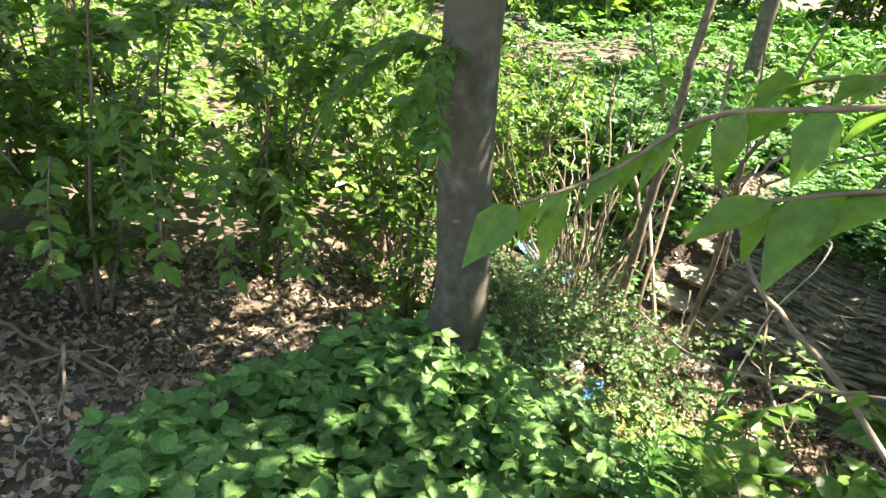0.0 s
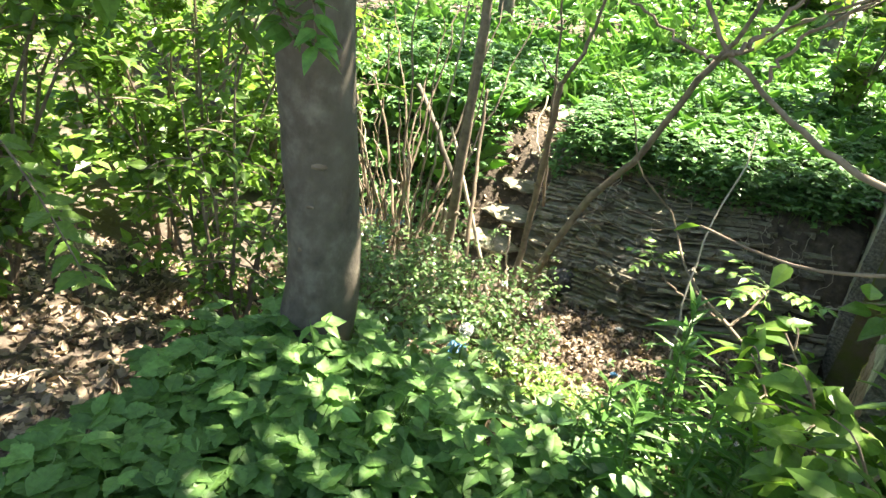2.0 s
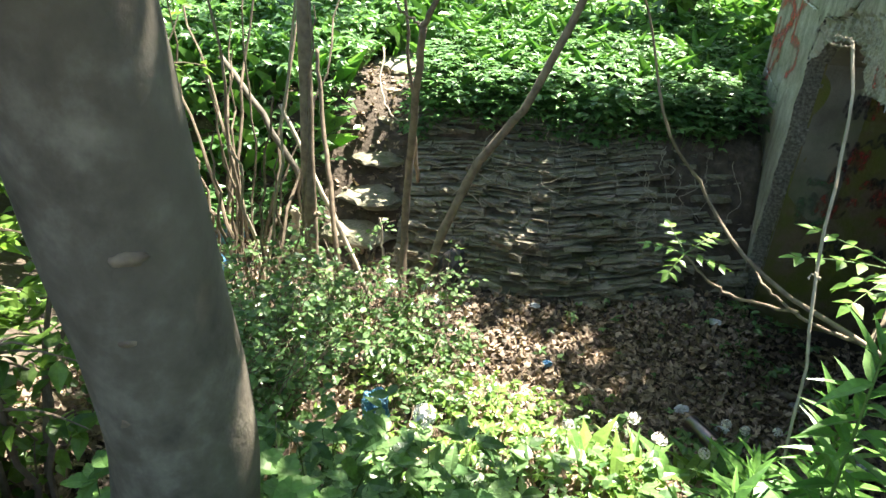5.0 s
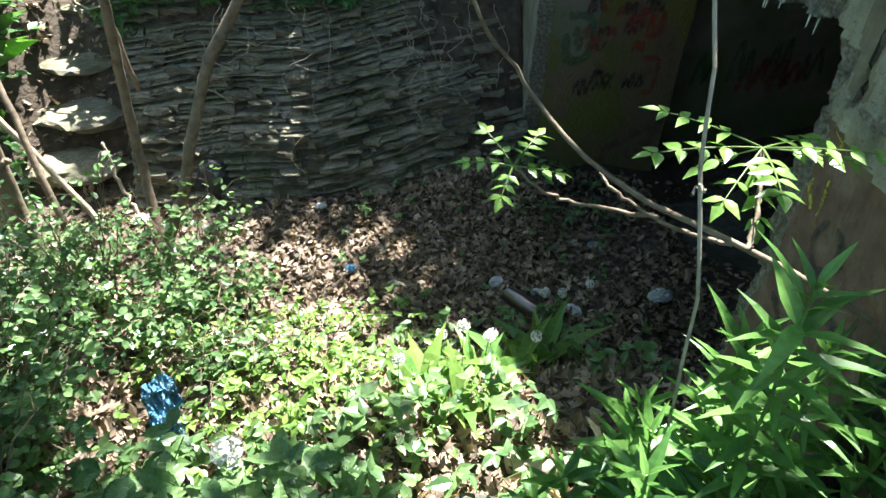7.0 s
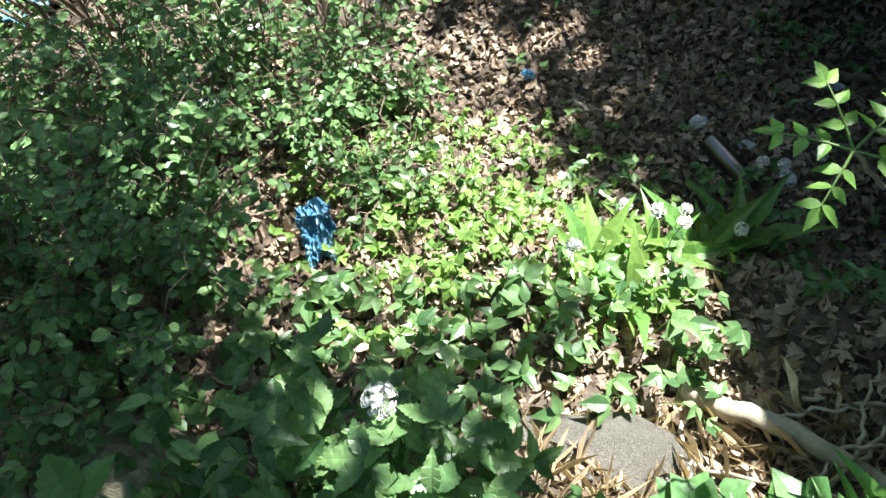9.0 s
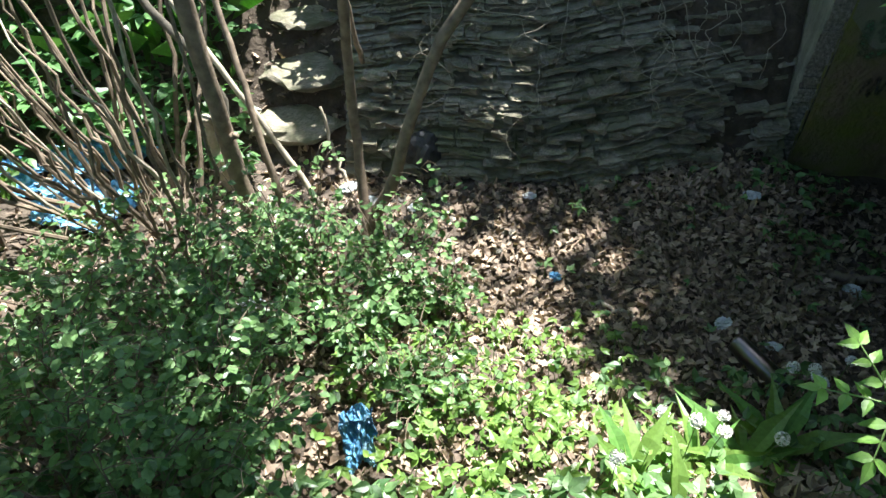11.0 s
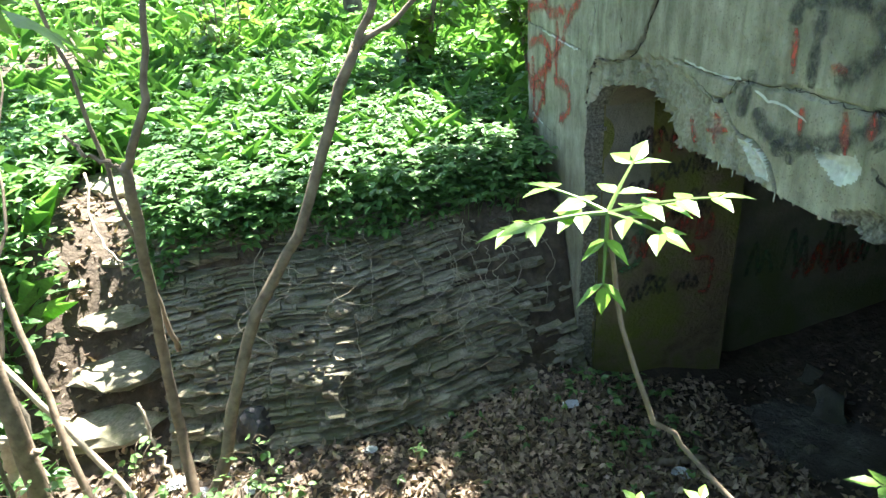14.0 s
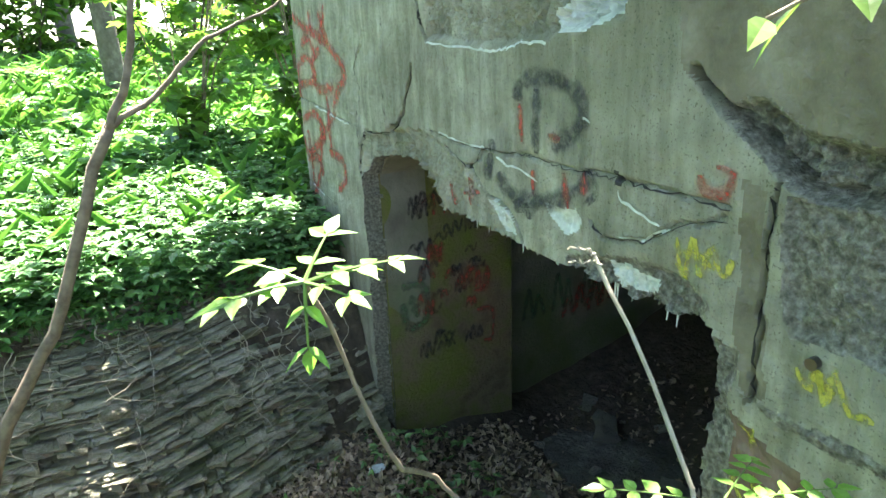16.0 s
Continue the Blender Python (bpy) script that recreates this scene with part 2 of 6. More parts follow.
def leaf_shape(width=0.55, fold=0.12, droop=0.18, widest=0.45):
    """A folded leaf of length 1 along +y: eleven vertices, eight faces."""
    ts = [0, 0.16, widest - 0.05, 0.72, 1.0]
    ws = [0, 0.36, 0.5, 0.25, 0]
    mid = [(0, t, -droop * t * t) for t in ts]
    side = [(w * width, t, -droop * t * t + fold * w) for t, w in zip(ts[1:4], ws[1:4])]
    v = mid + side + [(-x, y, z) for x, y, z in side]
    f = [(0, 5, 1), (1, 5, 6, 2), (2, 6, 7, 3), (3, 7, 4), (0, 1, 8), (1, 2, 9, 8), (2, 3, 10, 9), (3, 4, 10)]
    return np.array(v), f


def quick_leaf(width=0.55, fold=0.1, droop=0.12):
    """A plain folded leaf: six vertices, two faces."""
    w = width / 2
    v = [(0, 0, 0), (0, 1, -droop), (w * 0.85, 0.3, fold), (w * 0.8, 0.68, fold * 0.4), (-w * 0.85, 0.3, fold), (-w * 0.8, 0.68, fold * 0.4)]
    return np.array(v), [(0, 2, 3, 1), (0, 1, 5, 4)]


def lobed_leaf():
    """A five-lobed maple leaf of length 1 along +y."""
    out = []
    for a, r in ((-150, 0.30), (-100, 0.62), (-78, 0.42), (-48, 0.85), (-24, 0.5), (0, 1.0), (24, 0.5), (48, 0.85), (78, 0.42), (100, 0.62), (150, 0.30)):
        out.append((math.sin(radians(a)) * r * 0.75, 0.25 + math.cos(radians(a)) * r * 0.75, -0.12 * r * r))
    v = [(0, 0.25, 0.03), (0, 0, 0)] + out
    f = [(0, i, i + 1) for i in range(2, 12)] + [(0, 12, 1), (0, 1, 2)]
    return np.array(v), f


def scatter(shape, pos, yaw, pitch, roll, size):
    """Many copies of a leaf in one mesh."""
    v, f = shape
    n = len(pos)
    yaw, pitch, roll, size = (np.broadcast_to(np.asarray(q, float), (n,)) for q in (yaw, pitch, roll, size))
    cy, sy, cp, sp, cr, sr = np.cos(yaw), np.sin(yaw), np.cos(pitch), np.sin(pitch), np.cos(roll), np.sin(roll)
    z, o = np.zeros(n), np.ones(n)
    rz = np.stack([cy, -sy, z, sy, cy, z, z, z, o], -1).reshape(n, 3, 3)
    rx = np.stack([o, z, z, z, cp, -sp, z, sp, cp], -1).reshape(n, 3, 3)
    ry = np.stack([cr, z, sr, z, o, z, -sr, z, cr], -1).reshape(n, 3, 3)
    m = rz @ rx @ ry * size[:, None, None]
    verts = (np.einsum("nij,kj->nki", m, v) + np.asarray(pos)[:, None]).reshape(-1, 3)
    k = len(v)
    faces = []
    for i in range(n):
        b = i * k
        faces += [tuple(q + b for q in face) for face in f]
    return verts, faces


def toothed_leaf(width=0.62, fold=0.1, droop=0.2, teeth=6):
    """A folded leaf of length 1 along +y with a saw-toothed edge."""
    ts = np.linspace(0, 1, 6)
    mid = [(0, t, -droop * t * t) for t in ts]
    edge = []
    for k in range(teeth * 2 + 1):
        t = 0.02 + 0.96 * k / (teeth * 2)
        w = width / 2 * math.sin(math.pi * t ** 0.72) * (1.0 if k % 2 else 0.86)
        edge.append((w, t + (0.035 if k % 2 else 0), -droop * t * t + fold * w * 2 + 0.012 * math.sin(k * 1.7)))
    v = mid + edge + [(-x, y, z) for x, y, z in edge]
    m, f = len(edge), []
    for side in (0, 1):
        o = 6 + side * m
        near = [min(range(6), key=lambda i: abs(ts[i] - e[1])) for e in edge]
        for k in range(m - 1):
            quad = [near[k], o + k, o + k + 1] if near[k] == near[k + 1] else [near[k], o + k, o + k + 1, near[k + 1]]
            f.append(tuple(quad if side == 0 else quad[::-1]))
    return np.array(v), f


TOOTHED, NETTLE = toothed_leaf(0.66), toothed_leaf(0.5, 0.14, 0.3, 8)
OVATE, LANCE, QUICK, MAPLE = leaf_shape(), leaf_shape(0.2, 0.1, 0.25, 0.4), quick_leaf(), lobed_leaf()
ROUND = leaf_shape(0.8, 0.1, 0.1, 0.45)
QROUND = quick_leaf(0.8, 0.06, 0.08)

# ---- ground ----
# places and heights that the ground passes through
SPOTS = np.array([
    (0.3, 3.1, -0.05), (1.4, 3.7, 0.16), (1.3, 2.6, 0.02), (0.3, 3.8, 0.06), (2.1, 3.4, -0.1), (3.2, 3.4, -0.3), (-0.6, 3.5, 0.04),
    (-2.4, 3.6, 0.15), (-0.9, 2.8, 0.05), (0.7, 2.5, 0.02), (0.3, 1.5, 0.45), (0.8, 1.4, 0.4), (0.0, 1.8, 0.32), (-0.4, 2.1, 0.22),
    (-0.8, 1.1, 0.6), (1.3, 1.2, 0.6), (0.22, 0.72, 0.86), (0.28, -0.2, 1.06), (0.8, -1.1, 1.34), (1.8, -1.5, 1.6), (-0.36, 0.52, 1.08), (-0.1, 0.2, 1.12),
    (1.0, 0.3, 1.0), (1.4, -0.5, 1.3), (-1.4, 0.2, 0.8), (-0.8, -0.2, 0.98), (-1.5, -0.7, 0.9), (-2.6, 0.5, 0.75), (-1.3, 1.2, 0.5),
    (-2.6, 2, 0.35), (-0.4, -1.0, 1.2), (0.4, -2.5, 1.5), (3, -3, 1.8), (-4, -2, 0.9), (2.2, 0.6, 1.5), (2.6, -0.6, 1.8), (1.7, 0.3, 1.45), (3.4, 1.9, 0.0), (2.2, 2.2, -0.08)])


def smoothstep(a, b, x):
    t = np.clip((x - a) / (b - a), 0, 1)
    return t * t * (3 - 2 * t)


def wavy(x, y, s):
    return np.sin(x * s + 1.7 * np.sin(y * s * 0.7 + 2)) * np.sin(y * s * 1.1 + 1.3 * np.sin(x * s * 0.8))


def ground_z(x, y):
    x, y = np.asarray(x, float), np.asarray(y, float)
    d = (x[..., None] - SPOTS[:, 0]) ** 2 + (y[..., None] - SPOTS[:, 1]) ** 2
    w = 1 / (d + 0.06) ** 2
    low = (w * SPOTS[:, 2]).sum(-1) / w.sum(-1)
    far = np.sqrt(x ** 2 + y ** 2)
    low = low * (1 - smoothstep(4, 12, far)) + 0.9 * smoothstep(4, 12, far)
    terrace = 1.17 + 0.13 * np.clip(y - 4.6, 0, 8) + 0.02 * wavy(x, y, 1.3)
    stair = np.exp(-((x + 1.2) / 0.4) ** 2)
    up = smoothstep(3.92 - 0.28 * stair, 4.66 + 0.66 * stair, y + 0.06 * wavy(x, y, 2.2))
    inside = smoothstep(1.62, 1.75, x - 0.066 * y + 0.2) * (1 - smoothstep(5.6, 5.7, y)) * (1 - smoothstep(7.5, 8.5, x))
    up = up * (1 - inside)
    z = low * (1 - up) + terrace * up
    return z + 0.018 * wavy(x, y, 5.1) * (1 - smoothstep(8, 20, far)) + 0.008 * wavy(x + 3, y, 13) * (1 - smoothstep(5, 8, far))


def stretch_axis(lo, hi, step):
    core = np.arange(lo, hi, step)
    grow = step * 1.28 ** np.arange(1, 33)
    grow = np.cumsum(grow)
    grow = grow[grow < 400]
    return np.concatenate([lo - grow[::-1], core, hi + grow])


gx, gy = stretch_axis(-3.6, 3.8, 0.05), stretch_axis(-2.4, 6.4, 0.05)
GX, GY = np.meshgrid(gx, gy)
GZ = ground_z(GX, GY)
nx, ny = len(gx), len(gy)
idx = np.arange(nx * ny).reshape(ny, nx)
gfaces = np.stack([idx[:-1, :-1], idx[:-1, 1:], idx[1:, 1:], idx[1:, :-1]], -1).reshape(-1, 4)
ground = part("ground", (np.stack([GX, GY, GZ], -1).reshape(-1, 3), gfaces), SOIL, smooth=True)
tagged(ground, "dark brown forest soil with leaf litter", "ground", kind="structure")


# ---- concrete bunker ----
def front_x(y):
    return 1.428 + 0.066 * y


BUNKER = thing("bunker", "ruined grey concrete bunker with sprayed graffiti", "bunker", at=(1.7, 2.0, 0))
BUNKER_INV = Matrix.Translation((-1.7, -2.0, 0))


def bpart(name, geo, material, label="", parent=None, smooth=False):
    ob = part(name, geo, material, parent or BUNKER, label, smooth)
    ob.matrix_parent_inverse = BUNKER_INV if parent is None else Matrix()
    return ob


# outline of the entrance in the plane of the front: y, z
HOLE = [(4.07, -1.0), (4.09, 0.6), (4.06, 1.4), (4.07, 1.84), (3.97, 1.93), (3.84, 2.0), (3.6, 2.03), (3.36, 2.05), (3.22, 2.0), (3.12, 1.93), (3.06, 1.86),
        (2.9, 1.875), (2.45, 1.88), (2.1, 1.875), (1.66, 1.885), (1.52, 1.9), (1.5, 1.75), (1.53, 1.5), (1.5, 1.2), (1.52, 0.8), (1.49, 0.3), (1.52, -1.0)]


def inside_poly(px, py, poly):
    c = np.zeros(px.shape, bool)
    for (x1, y1), (x2, y2) in zip(poly, poly[1:] + poly[:1]):
        hit = ((y1 > py) != (y2 > py)) & (px < (x2 - x1) * (py - y1) / (y2 - y1 + 1e-12) + x1)
        c ^= hit
    return c


def line_distance(px, py, line):
    best = np.full(px.shape, 9.0)
    for (x1, y1), (x2, y2) in zip(line, line[1:]):
        dx, dy = x2 - x1, y2 - y1
        t = np.clip(((px - x1) * dx + (py - y1) * dy) / (dx * dx + dy * dy + 1e-12), 0, 1)
        best = np.minimum(best, np.hypot(px - x1 - t * dx, py - y1 - t * dy))
    return best


CRACKS = [  # line, half width, depth
    ([(3.253, 2.484), (3.288, 2.41), (3.348, 2.322), (3.391, 2.261), (3.458, 2.209), (3.593, 2.159)], 0.012, 0.045),
    ([(3.593, 2.159), (3.772, 2.123), (3.936, 2.12), (4.007, 2.076), (4.048, 1.998), (4.09, 1.892), (4.05, 1.83)], 0.007, 0.025),
    ([(3.1, 2.215), (2.931, 2.2), (2.756, 2.189), (2.602, 2.195), (2.389, 2.202), (2.296, 2.206), (2.188, 2.2), (2.072, 2.199), (1.969, 2.203), (1.868, 2.209)], 0.005, 0.012),
    ([(1.868, 2.209), (1.817, 2.203), (1.738, 2.202), (1.631, 2.203), (1.5, 2.2)], 0.006, 0.018),
    ([(2.948, 2.163), (2.854, 2.133), (2.766, 2.097), (2.718, 2.109), (2.659, 2.163), (2.646, 2.189)], 0.005, 0.012),
    ([(2.766, 2.1), (2.717, 2.106), (2.667, 2.066), (2.617, 2.027), (2.572, 2.013), (2.5, 2.013), (2.443, 1.981), (2.392, 1.941), (2.36, 1.89)], 0.008, 0.03),
    ([(3.18, 2.9), (3.164, 2.706), (3.142, 2.655), (3.092, 2.588)], 0.009, 0.03),
    ([(1.98, 2.053), (1.942, 2.027), (1.848, 2.037), (1.753, 2.061), (1.683, 2.103), (1.608, 2.137), (1.5, 2.17)], 0.006, 0.014),
    ([(3.875, 2.651), (4.054, 2.445), (3.992, 2.334), (4.072, 2.189), (4.085, 1.993)], 0.004, 0.008),
    ([(3.62, 2.9), (3.6, 2.66), (3.66, 2.4), (3.62, 2.2)], 0.004, 0.006),
    ([(1.63, 2.5), (1.611, 2.477), (1.542, 2.425), (1.492, 2.387), (1.439, 2.357), (1.4, 2.32), (1.358, 2.292), (1.293, 2.27), (1.169, 2.274), (1.0, 2.27)], 0.016, 0.07),
    ([(5.4, 2.22), (4.9, 2.2), (4.5, 2.16), (4.2, 2.14)], 0.004, 0.008),
    ([(5.4, 1.62), (4.9, 1.58), (4.6, 1.55)], 0.004, 0.008),
    ([(1.388, 2.275), (1.395, 2.124), (1.397, 1.977), (1.393, 1.76)], 0.006, 0.022),
]
SPALLS = [  # polygon, depth, material slot
    ([(1.66, 2.5), (1.5, 2.4), (1.38, 2.29), (0.9, 2.27), (0.9, 3.3), (1.5, 3.3), (1.72, 2.75)], 0.004, 5),
    ([(1.42, 2.27), (1.36, 1.8), (1.4, 1.74), (1.46, 1.9), (1.47, 2.28)], 0.006, 5),
    ([(1.2, 2.2), (0.9, 2.2), (0.9, 1.98), (1.15, 1.98)], 0.02, 5),
    ([(3.1, 2.72), (3.092, 2.588), (2.75, 2.561), (2.524, 2.55), (2.36, 2.575), (2.215, 2.57), (2.161, 2.586), (1.86, 2.62), (1.9, 2.8), (3.0, 2.85)], 0.03, 0),
    ([(2.2, 2.64), (2.16, 2.59), (1.98, 2.61), (1.86, 2.66), (1.88, 2.76), (2.05, 2.74)], 0.045, 2),
    ([(3.35, 2.22), (3.05, 2.2), (2.95, 2.16), (2.85, 2.13), (2.72, 2.1), (2.6, 2.02), (2.5, 2.0), (2.38, 1.9), (2.4, 1.8), (3.2, 1.8), (3.4, 2.1)], 0.022, 0),
    ([(4.0, 2.1), (3.7, 2.15), (3.4, 2.2), (3.25, 2.12), (3.1, 2.0), (3.0, 1.85), (4.05, 1.85)], 0.035, 0),
    ([(2.45, 1.98), (2.54, 2.01), (2.6, 1.99), (2.5, 1.9), (2.39, 1.9)], 0.012, 2),
    ([(2.223, 2.063), (2.131, 2.072), (2.045, 2.074), (2.014, 2.044), (2.045, 2.007), (2.121, 1.995), (2.186, 2.024)], 0.012, 2),
    ([(2.1, 1.925), (1.97, 1.96), (1.873, 1.985), (1.788, 2.0), (1.72, 2.02), (1.6, 2.0), (1.53, 1.95), (1.56, 1.86), (2.1, 1.86)], 0.03, 1),
    ([(1.92, 1.95), (1.8, 1.97), (1.7, 1.95), (1.74, 1.9), (1.88, 1.9)], 0.01, 2),
    ([(1.892, 2.225), (1.855, 2.222), (1.858, 2.19), (1.885, 2.19)], 0.03, 3),
    ([(1.62, 2.489), (1.577, 2.46), (1.527, 2.432), (1.471, 2.448), (1.431, 2.45), (1.389, 2.425), (1.348, 2.401), (1.287, 2.381), (0.9, 2.383), (0.9, 2.268), (1.269, 2.263), (1.329, 2.268), (1.368, 2.278), (1.412, 2.307), (1.458, 2.342), (1.506, 2.379), (1.565, 2.424)], 0.05, 1),
    ([(1.367, 2.267), (0.9, 2.267), (0.9, 1.97), (1.189, 1.96), (1.311, 1.958), (1.343, 1.998)], 0.022, 1),
    ([(1.434, 1.773), (1.329, 1.783), (1.234, 1.78), (0.9, 1.78), (0.9, 1.74), (1.3, 1.745)], -0.012, 1),
    ([(1.46, 1.72), (1.3, 1.66), (1.1, 1.62), (0.9, 1.6), (0.9, -0.5), (1.46, -0.5)], 0.01, 4),
    ([(1.56, 1.9), (1.44, 1.88), (1.42, 1.5), (1.46, 0.9), (1.42, 0.3), (1.45, -0.4), (1.56, -0.4)], 0.025, 1),
]
GRID_H = np.concatenate([np.arange(1.0, 3.4, 0.008), np.arange(3.4, 5.345, 0.015)])
GRID_Z = np.concatenate([np.arange(-0.5, 1.7, 0.018), np.arange(1.7, 2.72, 0.008), np.arange(2.72, 3.0, 0.018)])
FY, FZ = np.meshgrid(GRID_H, GRID_Z)


def front_depth(y, z):
    """How far the front lies behind its plane."""
    dep = 0.004 * wavy(y, z, 9) + 0.003 * wavy(z, y, 27) + 0.002 * wavy(y + z, y - z, 61)
    rough = 0.5 + 0.5 * (wavy(y * 1.3, z, 34) + 0.7 * wavy(z, y * 1.2, 71) + 0.8 * wavy(y + 0.3 * z, z, 118) + 0.5 * wavy(z - 0.4 * y, y, 176))
    jag = 0.012 * wavy(y, z, 17) + 0.006 * wavy(z, y, 43)
    for poly, depth, slot in SPALLS:
        m = inside_poly(y + jag, z + jag * 0.7, poly)
        soft = smoothstep(0, 0.03, line_distance(y + jag, z + jag * 0.7, poly + poly[:1]))
        dep = np.where(m, dep + soft * depth * (0.55 + 0.5 * rough), dep)
    for line, half, depth in CRACKS:
        dist = line_distance(y + jag * 0.8, z + jag * 0.6, line)
        dep = dep + depth * (1 - smoothstep(half * 0.2, half * 1.1 + 0.003, dist))
    return dep


FD = front_depth(FY, FZ)
jag = 0.008 * wavy(FY, FZ, 40) + 0.006 * wavy(FZ, FY, 90)
keep = ~inside_poly(FY + jag, FZ + jag, HOLE)
FX = front_x(FY) + FD
fn, fm = FY.shape
fi = np.arange(fn * fm).reshape(fn, fm)
cell = keep[:-1, :-1] & keep[1:, :-1] & keep[:-1, 1:] & keep[1:, 1:]
quads = np.stack([fi[:-1, :-1], fi[1:, :-1], fi[1:, 1:], fi[:-1, 1:]], -1)[cell]
cy_, cz_ = ((FY[:-1, :-1] + FY[1:, 1:]) / 2)[cell], ((FZ[:-1, :-1] + FZ[1:, 1:]) / 2)[cell]
cj = 0.012 * wavy(cy_, cz_, 17) + 0.006 * wavy(cz_, cy_, 43)
slots = np.zeros(len(quads), int)
for poly, depth, slot in SPALLS:
    slots[inside_poly(cy_ + cj, cz_ + cj * 0.7, poly)] = slot
fverts = np.stack([FX, FY, FZ], -1).reshape(-1, 3)
# rim of the entrance runs back into the wall
edge_count = {}
for q in quads.tolist():
    for a, b in zip(q, q[1:] + q[:1]):
        key = (min(a, b), max(a, b))
        edge_count[key] = None if key in edge_count else (a, b)
rim = [e for e in edge_count.values() if e]
back_of, extra = {}, []
for a, b in rim:
    for i in (a, b):
        if i not in back_of:
            back_of[i] = len(fverts) + len(extra)
            p = fverts[i]
            extra.append((p[0] + 0.12, p[1] + rng.normal() * 0.004, p[2] + rng.normal() * 0.004))
rim_faces = [(b, a, back_of[a], back_of[b]) for a, b in rim]
front_me = mesh_from("front_wall", np.concatenate([fverts, extra]), quads.tolist() + rim_faces, [CONCRETE, ROUGH_CONCRETE, LIME, DARK_CRACK, OLD_PAINT, STAINED])
front_me.polygons.foreach_set("material_index", slots.tolist() + [1] * len(rim_faces))
front_me.update()
front = new("front_wall", front_me)
front.parent, front.matrix_parent_inverse = BUNKER, BUNKER_INV


def box_geo(x0, x1, y0, y1, z0, z1, cut=0.0, steps=1):
    bm = bmesh.new()
    bmesh.ops.create_cube(bm, size=1)
    for v in bm.verts:
        v.co = Vector(((x0 + x1) / 2 + v.co.x * (x1 - x0), (y0 + y1) / 2 + v.co.y * (y1 - y0), (z0 + z1) / 2 + v.co.z * (z1 - z0)))
    if cut:
        bmesh.ops.bevel(bm, geom=bm.edges[:], offset=cut, segments=1, affect='EDGES')
    bm.verts.index_update()
    out = np.array([v.co[:] for v in bm.verts]), [tuple(v.index for v in f.verts) for f in bm.faces]
    bm.free()
    return out


def front_slab():
    """The thickness of the front behind its weathered face."""
    outer = [(5.34, -1.0), (5.34, 2.99), (1.0, 2.99), (1.0, -1.0)]
    poly = outer + HOLE[::-1]
    bm = bmesh.new()
    vs = [bm.verts.new((front_x(y) + 0.115, y, z)) for y, z in poly]
    face = bm.faces.new(vs)
    got = bmesh.ops.extrude_face_region(bm, geom=[face])
    for v in got["geom"]:
        if isinstance(v, bmesh.types.BMVert):
            v.co.x += 0.3
    bmesh.ops.triangulate(bm, faces=[q for q in bm.faces if len(q.verts) > 4])
    bm.verts.index_update()
    out = np.array([v.co[:] for v in bm.verts]), [tuple(v.index for v in f.verts) for f in bm.faces]
    bm.free()
    return out


bpart("wall_core", front_slab(), INNER)


def rough_panel(origin, u, v, nu, nv, amp, scale=3.0):
    """A lumpy sheet of wall from origin along u and v."""
    o, u, v = np.array(origin, float), np.array(u, float), np.array(v, float)
    n = np.cross(u, v)
    n /= np.linalg.norm(n)
    a, b = np.meshgrid(np.linspace(0, 1, nu), np.linspace(0, 1, nv))
    h = amp * (wavy(a * np.linalg.norm(u), b * np.linalg.norm(v), scale) + 0.5 * wavy(b * np.linalg.norm(v) + 1, a * np.linalg.norm(u), scale * 2.7))
    p = o + a[..., None] * u + b[..., None] * v + h[..., None] * n
    i = np.arange(nu * nv).reshape(nv, nu)
    return p.reshape(-1, 3), np.stack([i[:-1, :-1], i[:-1, 1:], i[1:, 1:], i[1:, :-1]], -1).reshape(-1, 4).tolist()


def thick_panel(origin, u, v, nu, nv, amp, thick, scale=3.0):
    vv, ff = rough_panel(origin, u, v, nu, nv, amp, scale)
    n = np.cross(u, v)
    n = n / np.linalg.norm(n) * -thick
    o, u, v = np.array(origin, float), np.array(u, float), np.array(v, float)
    corners = [o, o + u, o + u + v, o + v]
    back = np.array([c + n for c in corners])
    i0 = len(vv)
    ring = [0, nu - 1, nu * nv - 1, nu * (nv - 1)]
    extra_f = [(ring[k], i0 + k, i0 + (k + 1) % 4, ring[(k + 1) % 4]) for k in range(4)] + [(i0 + 3, i0 + 2, i0 + 1, i0)]
    return np.concatenate([vv, back]), ff + extra_f


bpart("jamb_wall", thick_panel((1.8, 4.075, -0.9), (0.98, 0.03, 0), (0, 0, 3.1), 40, 100, 0.012, 0.5), MOSSY, "moss-stained concrete jamb covered in graffiti", smooth=True)
bpart("inner_wall", thick_panel((2.76, 4.3, -0.9), (3.4, 0.15, 0), (0, 0, 3.5), 60, 50, 0.02, 0.4), INNER, smooth=True)
bpart("back_wall", thick_panel((5.2, 5.2, -0.9), (0.2, -4.3, 0), (0, 0, 3.5), 60, 40, 0.02, 0.4), INNER, smooth=True)
bpart("near_wall", thick_panel((5.4, 1.05, -0.9), (-3.6, 0, 0), (0, 0, 3.5), 40, 40, 0.02, 0.4), INNER, smooth=True)
bpart("side_wall", thick_panel((6.0, 5.345, -0.6), (-4.2, 0, 0), (0, 0, 3.59), 40, 40, 0.01, 0.4), CONCRETE, smooth=True)
bpart("ceiling_slab", box_geo(1.95, 5.9, 1.0, 5.3, 2.06, 2.3), INNER)
bpart("roof", box_geo(1.95, 6.0, 1.0, 5.33, 2.66, 2.98, 0.02), CONCRETE)
